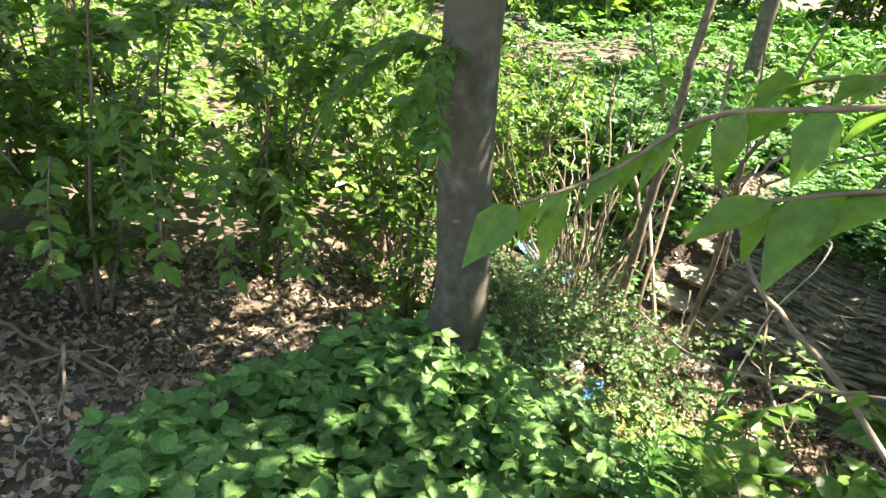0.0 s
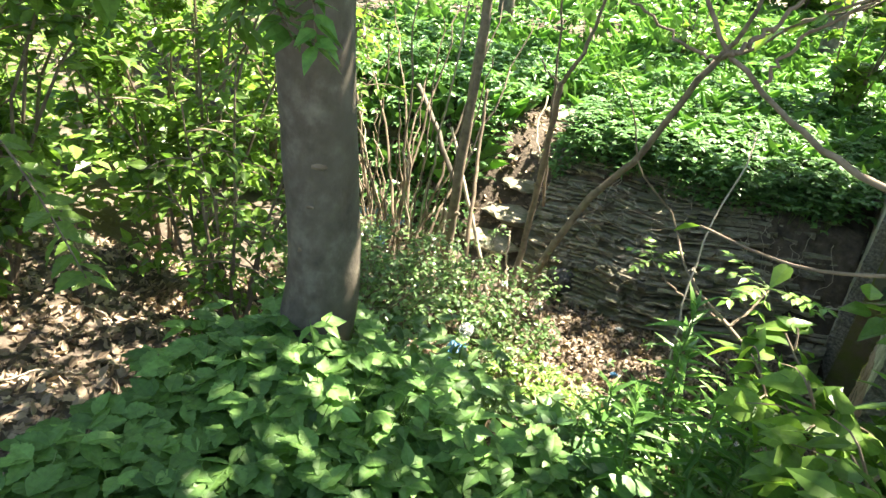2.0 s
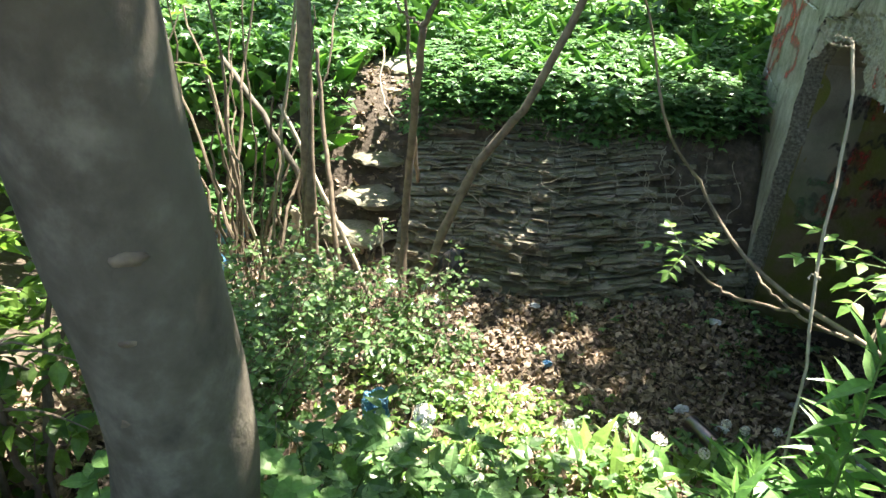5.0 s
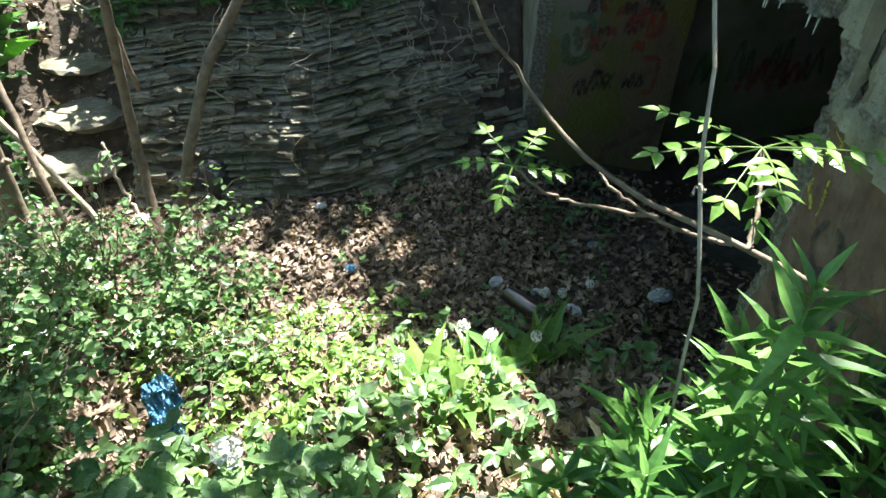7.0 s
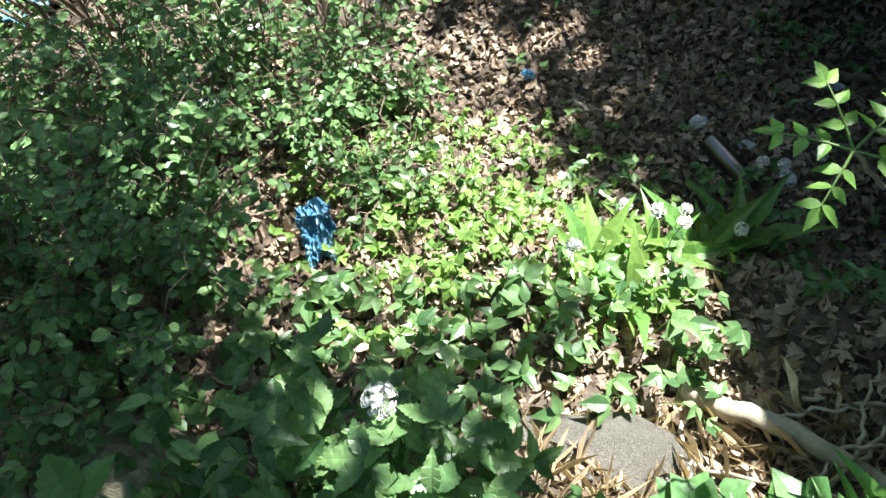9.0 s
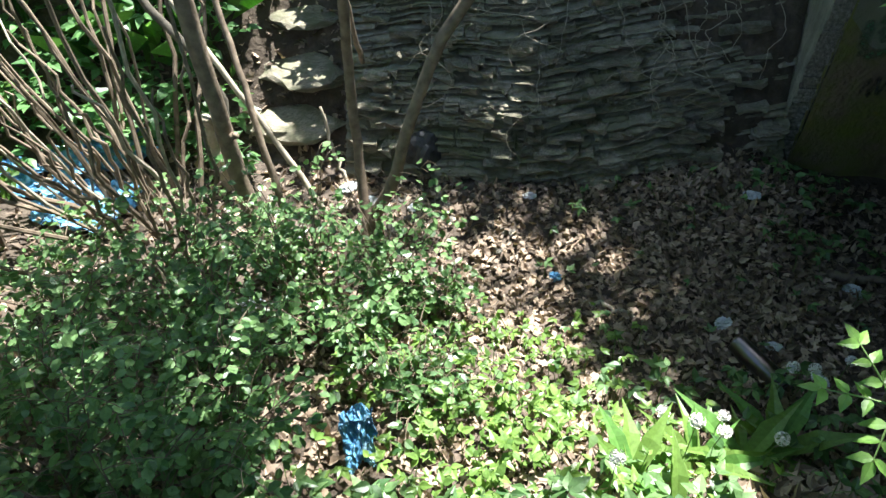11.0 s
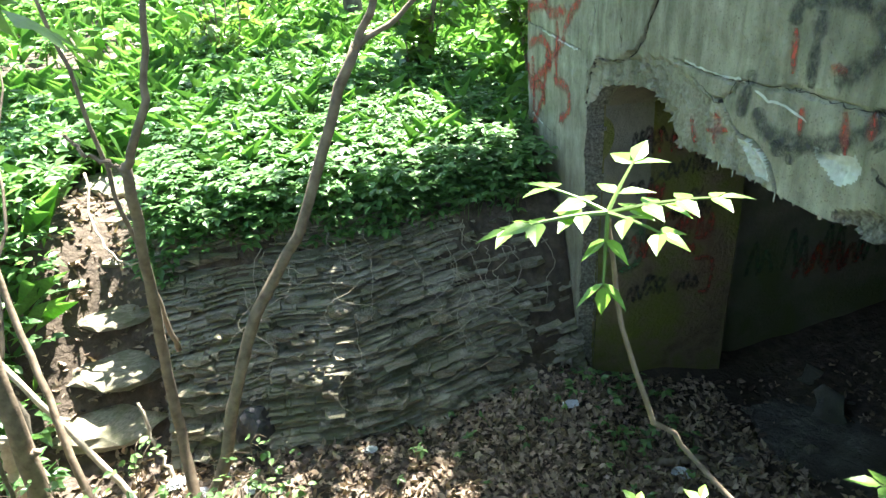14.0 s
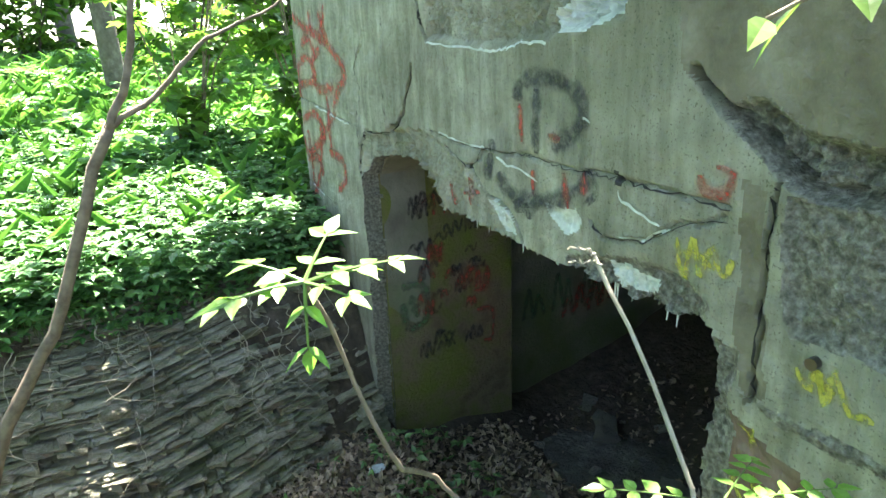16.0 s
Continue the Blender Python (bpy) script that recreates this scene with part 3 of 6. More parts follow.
# broken floor of the room
bpart("floor_slab", rough_panel((1.9, 0.3, -0.16), (3.6, 0, -0.2), (0, 4.6, 0), 60, 60, 0.03, 4.0), RUBBLE_DUST, "dark earth floor with rubble", smooth=True)

# ---- layered rock bank ----
bank = thing("rock_bank", "layered grey-brown shale bank with ivy strands", "rock bank", kind="structure")


def rock_meshes(count):
    out = []
    for k in range(count):
        bm = bmesh.new()
        bmesh.ops.create_cube(bm, size=1)
        bmesh.ops.subdivide_edges(bm, edges=[e for e in bm.edges if abs((e.verts[0].co - e.verts[1].co).x) > 0.5], cuts=2)
        r = random.Random(k)
        for v in bm.verts:
            v.co.x += r.uniform(-0.09, 0.09)
            v.co.y += r.uniform(-0.2, 0.12)
            v.co.z += r.uniform(-0.2, 0.2)
        me = bpy.data.meshes.new("stone")
        bm.to_mesh(me)
        bm.free()
        me.materials.append(ROCK)
        out.append(me)
    return out


STONES = rock_meshes(14)
stone_rng = random.Random(3)


def bank_y(z):
    return 3.81 + 0.65 * z


# solid face of the bank: thin broken layers
def hashed(i, j, k):
    v = np.sin(i * 127.1 + j * 311.7 + k * 74.7) * 43758.5453
    return v - np.floor(v)


def strata_depth(x, z):
    """How far the layered face stands out, in thin uneven courses that rise to one side."""
    out = 0.0 * x
    for course, seg, amount, key in ((0.08, 0.42, 0.07, 1), (0.034, 0.23, 0.04, 2), (0.02, 0.13, 0.012, 3)):
        s = (z - 0.16 * np.clip(x - 0.3, 0, 2) + 0.05 * np.clip(0.2 - x, 0, 2) + 0.016 * wavy(x, z, 3.1) + 0.007 * wavy(x, z * 0.5, 9)) / course
        layer = np.floor(s)
        u = x / seg + hashed(layer, 3.0, key) * 7 + 0.25 * wavy(z, x, 23)
        cell = np.floor(u)
        edge = np.minimum(np.minimum(s - layer, 1 - s + layer) * course, np.minimum(u - cell, 1 - u + cell) * seg + 0.004)
        out = out + amount * hashed(layer, cell, key + 10) - (0.075, 0.05, 0.012)[key - 1] * (1 - smoothstep(0.001, (0.014, 0.009, 0.005)[key - 1], edge)) * (hashed(layer, cell, key + 20) > 0.22)
    return out + 0.004 * wavy(x, z, 40) + 0.003 * wavy(z, x, 95)


sx_, sz_ = np.meshgrid(np.arange(-0.85, 1.72, 0.008), np.arange(-0.12, 1.2, 0.0045))
sy_ = bank_y(sz_) + 0.05 - strata_depth(sx_, sz_) - 0.04 * wavy(sx_, sz_, 2.1)
si = np.arange(sx_.size).reshape(sx_.shape)
part("layered_face", (np.stack([sx_, sy_, sz_], -1).reshape(-1, 3), np.stack([si[:-1, :-1], si[:-1, 1:], si[1:, 1:], si[1:, :-1]], -1).reshape(-1, 4)), ROCK, bank)
# stones standing proud of it
for k in range(150):
    xm, zm = stone_rng.uniform(-0.75, 1.6), stone_rng.uniform(0.0, 1.14)
    w, h = stone_rng.uniform(0.07, 0.22), stone_rng.uniform(0.016, 0.04)
    if not (-0.52 < xm < -0.22 and zm < 0.5):
        st = new("stone", stone_rng.choice(STONES))
        st.parent = bank
        st.matrix_world = pose(xm, bank_y(zm) + 0.05 - 0.04 * float(wavy(xm, zm, 2.1)) + stone_rng.uniform(-0.015, 0.03), zm, stone_rng.uniform(-14, 6), stone_rng.uniform(-3, 3) - (8 if xm > 0.3 else -2), stone_rng.uniform(-8, 8)) @ Matrix.Diagonal((w, 0.2, h, 1))


def rock(x, y, z, sx, sy, sz, material, name="rock", label="grey field rock lying on the soil", turn=0.0, seed=0, parent=None):
    bm = bmesh.new()
    bmesh.ops.create_icosphere(bm, subdivisions=3, radius=1)
    for v in bm.verts:
        n = noise.noise(v.co * 1.3 + Vector((seed * 7.1, 0, 0))) * 0.35 + noise.noise(v.co * 4 + Vector((seed, 3, 0))) * 0.1
        v.co *= 1 + n
        v.co.z = max(v.co.z, -0.55)
    me = bpy.data.meshes.new(name)
    bm.to_mesh(me)
    bm.free()
    me.materials.append(material)
    ob = new(name, me)
    ob.matrix_world = pose(x, y, z, 0, 0, turn) @ Matrix.Diagonal((sx, sy, sz, 1))
    tagged(ob, label, "rock")
    return ob


# ledges of the worn stair in the bank
for k, (lx, ly, lz, w) in enumerate([(-1.2, 4.3, 0.5, 0.6), (-1.15, 4.6, 0.74, 0.55), (-1.2, 4.92, 0.98, 0.6), (-1.12, 5.2, 1.16, 0.6), (-1.2, 5.5, 1.3, 0.55), (-1.22, 4.05, 0.28, 0.5), (-1.1, 5.8, 1.38, 0.5)]):
    rock(lx, ly + 0.12, lz - 0.03, w * 0.6, 0.28, 0.085, ROCK, "stone_step", "worn flat stone step set in the earth bank", 14 * (k % 2) - 8, k + 20)

# smooth dark stone at the foot of the bank
rock(-0.37, 3.95, 0.14, 0.115, 0.09, 0.17, SLAB, "stone_slab", "smooth dark stone slab leaning on the rock bank", 12, 5)

# ---- plants ----
def herb_patch(name, label, n, area, heights, size, material, shape=OVATE, groups=3, seed=1, density=None, stems=True, category="plants", parent=None, tilt=0.35):
    """Compound leaves on thin stalks, as one body of stuff. area: x0, x1, y0, y1."""
    g = np.random.default_rng(seed)
    x = g.uniform(area[0], area[1], n * 4)
    y = g.uniform(area[2], area[3], n * 4)
    ok = np.ones(len(x), bool) if density is None else g.uniform(size=len(x)) < density(x, y)
    x, y = x[ok][:n], y[ok][:n]
    m = len(x)
    base = np.stack([x, y, ground_z(x, y) - 0.01], -1)
    h = g.uniform(heights[0], heights[1], m)
    lean = g.normal(size=(m, 2)) * 0.22 * h[:, None]
    top = base + np.concatenate([lean, h[:, None]], 1)
    yaw = g.uniform(0, 2 * np.pi, m)
    s = g.uniform(size[0], size[1], m)
    geos = []
    for gi in range(groups):
        ga = yaw + (0, 1.35, -1.35, 2.7, -2.7)[gi] + g.normal(size=m) * 0.15
        reach = s * (0.55 if groups > 1 else 0.0)
        c = top + np.stack([-np.sin(ga) * reach, np.cos(ga) * reach, g.normal(size=m) * 0.01], -1)
        for li in (0, 1, -1):
            la = ga + li * 1.0 + g.normal(size=m) * 0.1
            geos.append(scatter(shape, c, la, g.normal(size=m) * tilt + 0.05, g.normal(size=m) * tilt, s * (1.0 if li == 0 else 0.82)))
    body = part(name, join_geo(*geos), material)
    tagged(body, label, category, kind="stuff")
    if stems:
        sv, sf = [], []
        for i in range(m):
            mid = base[i] * 0.5 + top[i] * 0.5 + np.array([*(-lean[i] * 0.2), 0])
            v, f = tube([base[i], mid, top[i]], [0.0022, 0.002, 0.0016], 3, cap=False)
            sf += [tuple(q + len(sv) * 9 for q in face) for face in f]
            sv.append(v)
        st = part("stalks", (np.concatenate(sv), sf), GREEN_STEM, body)
        tagged(st, kind="stuff")
    return body


def shrub_geo(base, height, spread, stems, leaves, size, seed, shape=QUICK, lean=(0, 0), low=0.2, radius=0.012, twigs=5):
    """Stems and foliage of a shrub with several stems: geometry of wood and leaves."""
    g = np.random.default_rng(seed)
    wood, at, out = [], [], []
    for s in range(stems):
        a = g.uniform(0, 2 * np.pi)
        hh = height * g.uniform(0.65, 1.05)
        tip = np.array([math.cos(a) * spread * g.uniform(0.3, 1) + lean[0], math.sin(a) * spread * g.uniform(0.3, 1) + lean[1], hh])
        foot = np.array([math.cos(a) * 0.06, math.sin(a) * 0.06, -0.05])
        mid = foot * 0.5 + tip * 0.5 + np.array([-tip[0] * 0.15, -tip[1] * 0.15, 0.05 * hh])
        line = smooth_line([foot, mid, tip], 9)
        line[1:-1] += g.normal(size=(7, 3)) * 0.012
        mine = [tube(line, np.linspace(radius, radius * 0.25, 9), 6, cap=False)]
        for k in range(twigs):
            t = g.uniform(low, 1.0)
            p = line[min(int(t * 8), 8)]
            d = g.normal(size=3) * np.array([1, 1, 0.45])
            d[2] += 0.15
            d = d / np.linalg.norm(d) * g.uniform(0.2, 0.55) * spread * 0.9
            tw = smooth_line([p, p + d * 0.5 + np.array([0, 0, 0.03]), p + d], 6)
            mine.append(tube(tw, np.linspace(radius * 0.4, radius * 0.12, 6), 4, cap=False))
            k2 = max(2, leaves // (stems * twigs))
            tt = g.uniform(0.1, 1.0, k2)
            q = p + d * tt[:, None] + g.normal(size=(k2, 3)) * 0.035 * spread
            at.append(q)
            out.append(np.arctan2(-d[0], d[1]) + g.choice([-1, 1], k2) * g.uniform(0.4, 1.5, k2))
        wood.append(join_geo(*mine))
    at, out = np.concatenate(at), np.concatenate(out)
    k = len(at)
    foliage = scatter(shape, at, out, g.normal(size=k) * 0.4 - 0.1, g.normal(size=k) * 0.45, g.uniform(size[0], size[1], k))
    return wood, foliage


def shrub(name, label, x, y, height, spread, stems, leaves, size, seed, leaf, wood=TWIG, group="", **kw):
    z = float(ground_z(x, y))
    e = thing(name, label, "shrub", group, (x, y, z))
    w, f = shrub_geo((0, 0, 0), height, spread, stems, leaves, size, seed, **kw)
    for stem in w:
        part("stem", stem, wood, e)
    part("foliage", f, leaf, e)
    return e


# ---- main tree ----
def main_tree():
    z0 = float(ground_z(-0.35, 0.52))
    e = thing("tree", "smooth grey-barked tree with a slightly leaning trunk", "tree", at=(-0.35, 0.52, z0))
    pts = [(-0.03, 0.0, -0.15), (-0.01, 0.0, 0.1), (0.03, 0.0, 0.5), (0.03, -0.07, 1.0), (0.035, -0.15, 1.5), (0.04, -0.22, 2.2), (0.05, -0.25, 3.2), (0.15, -0.1, 5.5), (0.2, 0.0, 8.0)]
    line = smooth_line(pts, 80)
    z = line[:, 2]
    r = 0.133 - 0.006 * np.clip(z, 0, 8) + 0.085 * np.exp(-np.clip(z + 0.15, 0, 9) / 0.25)
    v, f = tube(line, r, 28)
    ang = np.arctan2(v[:, 1] - np.repeat(line, 28, 0)[:, 1], v[:, 0] - np.repeat(line, 28, 0)[:, 0])
    bump = 1 + 0.02 * np.sin(ang * 3 + v[:, 2] * 2) + 0.015 * np.sin(v[:, 2] * 17 + ang * 2) * np.sin(v[:, 2] * 5.3)
    c = np.repeat(line, 28, 0)
    v = c + (v - c) * bump[:, None]
    trunk = part("trunk", (v, f), BARK, e, smooth=True)
    # healed branch scars
    for h, a, s in ((0.62, -1.75, 0.03), (0.95, -0.9, 0.024), (0.3, -2.3, 0.02), (0.8, -1.2, 0.014)):
        rr = 0.133 - 0.006 * h
        ox, oy = np.interp(h, line[:, 2], line[:, 0]), np.interp(h, line[:, 2], line[:, 1])
        sv, sf = tube([(ox + rr * 0.9 * math.cos(a), oy + rr * 0.9 * math.sin(a), h), (ox + rr * 1.03 * math.cos(a), oy + rr * 1.03 * math.sin(a), h)], [s * 1.2, s], 12, 0.1)
        sv[:, 2] = h + (sv[:, 2] - h) * 0.45
        part("branch_scar", (sv, sf), TWIG, trunk, smooth=True)
    g = np.random.default_rng(5)
    for k in range(14):
        h = g.uniform(3.6, 7.8)
        a = g.uniform(0, 6.28)
        L = g.uniform(1.5, 3.2)
        p = np.array([0, 0, h])
        tip = p + np.array([math.cos(a) * L, math.sin(a) * L, g.uniform(0.3, 1.6)])
        part("limb", branch_tube([p, p * 0.5 + tip * 0.5 + np.array([0, 0, 0.2]), tip], 0.035, 0.008, 10, 6), BARK, e)
    return e, z0


tree, tree_z = main_tree()


# ground spots kept sunny by leaving out crown leaves: x, y and half widths
SUN_GAPS = [(0.15, 2.4, 0.55, 0.9), (0.75, 1.85, 0.45, 0.5), (0.42, 0.92, 0.42, 0.2), (0.95, 1.05, 0.5, 0.28), (-0.2, 0.62, 0.2, 0.1), (-0.1, 0.11, 0.15, 0.15), (-1.15, 4.5, 0.36, 0.5), (0.67, 0.3, 0.16, 0.16), (0.45, 3.35, 0.42, 0.25)]


# leafy crowns overhead; leaves left out to let sun into the hollow and elsewhere
def crown_geo(centre, radius, n, size, seed, gap=True):
    g = np.random.default_rng(seed)
    d = g.normal(size=(n, 3))
    d /= np.linalg.norm(d, axis=1)[:, None]
    lump = g.normal(size=(40, 3))
    lump /= np.linalg.norm(lump, axis=1)[:, None]
    pick = g.integers(0, 40, n)
    p = lump[pick] * g.uniform(0.35, 0.95, (n, 1)) + d * 0.28 * g.uniform(0.2, 1, (n, 1))
    p = np.array(centre) + p * np.array(radius)
    if gap:
        t = (p[:, 2] - 0.1) / TO_SUN.z
        sx, sy = p[:, 0] - t * TO_SUN.x, p[:, 1] - t * TO_SUN.y
        lit = np.zeros(n, bool)
        for gx0, gy0, rx0, ry0 in SUN_GAPS:
            lit |= ((sx - gx0) / rx0) ** 2 + ((sy - gy0) / ry0) ** 2 < 1
        u = g.uniform(size=n)
        sunny = (sx > -2.2) & (sx < 1.25) & (sy > 3.95) & (sy < 9)
        dapple = (sx > -0.1) & (sx < 1.2) & (sy > -1.7) & (sy < 0.0)
        p = p[~((lit & (u < 0.985)) | (sunny & (u < 0.98)) | (dapple & (u < 0.2)))]
    k = len(p)
    return scatter(QUICK, p, g.uniform(0, 6.28, k), g.normal(size=k) * 0.5, g.normal(size=k) * 0.5, g.uniform(size[0], size[1], k))


# The smaller clumps are out of view, added to shade chosen ground.
cg = join_geo(crown_geo((0.0, 0.8, 6.6), (3.2, 2.8, 1.6), 1800, (0.1, 0.17), 2), crown_geo((0.6, 1.5, 5.2), (2.5, 2.1, 0.8), 4700, (0.1, 0.16), 3), crown_geo((-0.4, 0.4, 5.9), (2.4, 1.8, 0.8), 2600, (0.1, 0.16), 4), crown_geo((0.5, 3.05, 5.0), (1.1, 0.7, 0.4), 1000, (0.1, 0.16), 6), crown_geo((0.05, 3.7, 5.2), (0.95, 0.85, 0.4), 480, (0.1, 0.16), 7), crown_geo((-0.1, 4.4, 5.3), (0.75, 0.6, 0.4), 420, (0.1, 0.16), 8), crown_geo((-0.9, -0.6, 4.3), (1.2, 1.1, 0.4), 800, (0.1, 0.17), 9))
crown = part("crown", (cg[0] - np.array([-0.35, 0.52, tree_z]), cg[1]), CANOPY, tree)


def tall_tree(x, y, height, radius, seed, crown_r, leaves=2600, clear=0.45, near=True, leafsize=(0.16, 0.3), label="slender woodland tree with a leafy crown", mat=CANOPY):
    z = float(ground_z(x, y))
    e = thing("tree", label, "tree", "woodland trees", (x, y, z))
    g = np.random.default_rng(seed)
    top = np.array([g.normal() * 0.4, g.normal() * 0.4, height])
    line = smooth_line([(0, 0, -0.2), (g.normal() * 0.1, g.normal() * 0.1, height * 0.35), top * 0.7, top], 16)
    part("trunk", tube(line, np.linspace(radius, radius * 0.15, 16), 10, 0.03), BARK, e, smooth=True)
    for k in range(9):
        h = g.uniform(clear, 0.95) * height
        a = g.uniform(0, 6.28)
        L = crown_r * g.uniform(0.5, 1.0)
        p = line[int(h / height * 15)]
        tip = p + np.array([math.cos(a) * L, math.sin(a) * L, L * 0.4])
        part("limb", tube(smooth_line([p, (p + tip) / 2 + (0, 0, 0.15), tip], 7), np.linspace(radius * 0.35, radius * 0.08, 7), 5, cap=False), BARK, e)
    c = crown_geo((x, y, z + height * (clear + 1) / 2), (crown_r, crown_r, height * (1 - clear) / 2 * 1.1), leaves, leafsize, seed + 1)
    part("crown", (c[0] - np.array([x, y, z]), c[1]), mat, e)
    return e


# Nearby trees, some out of view; the first is added to shade the hollow.
for k, (x, y, h, r, cr, lv) in enumerate([(3.3, 7.4, 9.0, 0.16, 2.7, 3200), (0.9, 10.0, 10, 0.14, 2.8, 1300), (8.0, 3.0, 9, 0.17, 3.0, 1300), (-3.4, 8.2, 9, 0.13, 2.5, 1000), (3.6, -2.8, 8, 0.13, 2.8, 1600)]):
    tall_tree(x, y, h, r, 40 + 3 * k, cr, lv)
# wood beyond the meadow
wood_rng = random.Random(11)
for k in range(30):
    a = wood_rng.uniform(-95, 75)
    d = wood_rng.uniform(14, 34)
    x, y = d * math.sin(radians(a)), 3 + d * math.cos(radians(a))
    tall_tree(x, y, wood_rng.uniform(9, 14), wood_rng.uniform(0.12, 0.24), 200 + k * 2, wood_rng.uniform(2.2, 3.6), 1300, wood_rng.uniform(0.12, 0.4), False, (0.3, 0.6), mat=FARLEAF)


for k in range(26):
    a = -88 + k * 6.2 + wood_rng.uniform(-3, 3)
    d = wood_rng.uniform(10, 17)
    x, y = d * math.sin(radians(a)), 3 + d * math.cos(radians(a))
    if not (1 < x < 7 and y < 6.5):
        shrub("undergrowth_shrub", "leafy woodland undergrowth at the edge of the meadow", x, y, wood_rng.uniform(2.4, 4.2), wood_rng.uniform(1.6, 2.4), 7, 900, (0.2, 0.36), 500 + k, FARLEAF, BARK, "woodland edge", radius=0.03, twigs=9, low=0.1)


# ---- saplings in the hollow ----
def sapling(name, label, at, stems, material=TWIG):
    e = thing(name, label, "sapling", at=at)
    o = np.array(at)
    for k, (pts, r0, r1) in enumerate(stems):
        g = branch_tube(pts, r0, r1, 22, 10, 0.05, 0.004)
        part("stem" if k == 0 else "branch", (g[0] - o, g[1]), material, e, smooth=True)
    return e


sapling("sapling", "crooked brown-barked sapling leaning over the hollow", (-0.65, 3.3, 0.0), [
    ([(-0.66, 3.28, -0.1), (-0.6, 3.3, 0.12), (-0.46, 3.33, 0.4), (-0.37, 3.37, 0.69), (-0.21, 3.44, 1.11), (-0.05, 3.46, 1.38), (0.1, 3.47, 1.6), (0.29, 3.47, 2.08), (0.41, 3.47, 2.33)], 0.035, 0.021),
    ([(0.4, 3.47, 2.31), (0.5, 3.47, 2.5), (0.56, 3.47, 2.75), (0.7, 3.5, 3.3), (0.8, 3.5, 3.9)], 0.019, 0.006),
    ([(0.4, 3.47, 2.31), (0.6, 3.47, 2.43), (0.8, 3.47, 2.62), (1.05, 3.5, 2.72), (1.35, 3.5, 2.9)], 0.014, 0.004)])
sapling("sapling", "upright thin sapling with a forked top and dead stub", (-0.72, 3.6, 0.03), [
    ([(-0.6, 3.32, 0.05), (-0.66, 3.5, 0.35), (-0.66, 3.58, 0.9), (-0.58, 3.38, 1.5), (-0.49, 3.13, 2.0)], 0.03, 0.02),
    ([(-0.49, 3.13, 1.99), (-0.38, 3.08, 2.2), (-0.3, 3.05, 2.5), (-0.22, 3.03, 3.0), (-0.1, 3.0, 3.6)], 0.017, 0.005),
    ([(-0.49, 3.13, 1.98), (-0.6, 3.12, 2.05), (-0.66, 3.12, 2.13)], 0.01, 0.006),
    ([(-0.62, 3.7, 0.9), (-0.66, 3.6, 1.5), (-0.7, 3.5, 2.2), (-0.8, 3.4, 3.0)], 0.014, 0.006)])
sapling("sapling", "straight grey-brown sapling with side shoots", (-1.2, 3.2, 0.1), [
    ([(-1.16, 3.16, 0.0), (-1.2, 3.22, 0.4), (-1.21, 3.23, 0.8), (-1.22, 3.27, 1.87), (-1.26, 3.36, 3.0), (-1.3, 3.5, 4.2)], 0.05, 0.03),
    ([(-1.0, 3.2, 0.1), (-1.12, 3.4, 0.7), (-1.3, 3.7, 1.3), (-1.36, 3.8, 1.7)], 0.02, 0.012),
    ([(-1.21, 3.23, 0.75), (-1.16, 3.2, 0.78), (-1.13, 3.19, 0.8)], 0.018, 0.014)])

# ---- hazel clump ----
hz = thing("hazel_clump", "clump of thin brown shoots around cut stumps", "shrub", at=(-1.75, 3.3, float(ground_z(-1.75, 3.3))))
hg = np.random.default_rng(9)
for k in range(46):
    a = hg.uniform(1.2, 5.6)
    L = hg.uniform(0.8, 2.4)
    sp = hg.uniform(0.2, 1.25)
    p0 = np.array([math.cos(a) * 0.2 + hg.normal() * 0.15, math.sin(a) * 0.2 + hg.normal() * 0.12, -0.05])
    p2 = p0 + np.array([math.cos(a) * sp * L * 0.6, math.sin(a) * sp * L * 0.6, L])
    mid = p0 * 0.5 + p2 * 0.5 + np.array([math.cos(a), math.sin(a), 0]) * 0.12 * hg.normal()
    part("shoot", branch_tube([p0, mid, p2], hg.uniform(0.007, 0.018), 0.005, 14, 6, 0.03, 0.014), PALE_TWIG if k % 9 == 0 else TWIG, hz)

# ---- herb layer ----
herb_patch("ground_elder", "dense dark green ground elder on the slope", 950, (-0.8, 1.9, -1.15, 0.85), (0.14, 0.32), (0.08, 0.125), NEAR_ELDER, TOOTHED, seed=21, tilt=0.22,
           density=lambda x, y: np.where((y < 0.72 - 0.2 * x) & (x > -0.52 + 0.3 * np.clip(-y, -0.3, 1)), 1.0, 0.0), category="ground elder")
herb_patch("ground_elder", "dense green ground elder above the rock bank", 4600, (-1.0, 1.75, 4.5, 8.2), (0.12, 0.34), (0.055, 0.095), ELDER, seed=22, tilt=0.17, stems=False,
           density=lambda x, y: np.where((x < -0.93) & (y < 5.7), 0, 1) * np.where(x < front_x(y) - 0.06, np.clip(1.4 - 0.2 * (y - 4.5), 0.3, 1), np.where(y > 5.5, 0.6, 0)), category="ground elder")
herb_patch("ground_elder", "ground elder spilling over the edge of the bank", 420, (-0.95, 1.5, 4.5, 4.8), (0.05, 0.2), (0.05, 0.085), ELDER, seed=23, category="ground elder")
herb_patch("ground_elder", "green herbs on the earth bank beside the steps", 1100, (-4.2, -1.42, 3.7, 6.5), (0.1, 0.45), (0.07, 0.12), ELDER, seed=24, stems=False, category="ground elder")
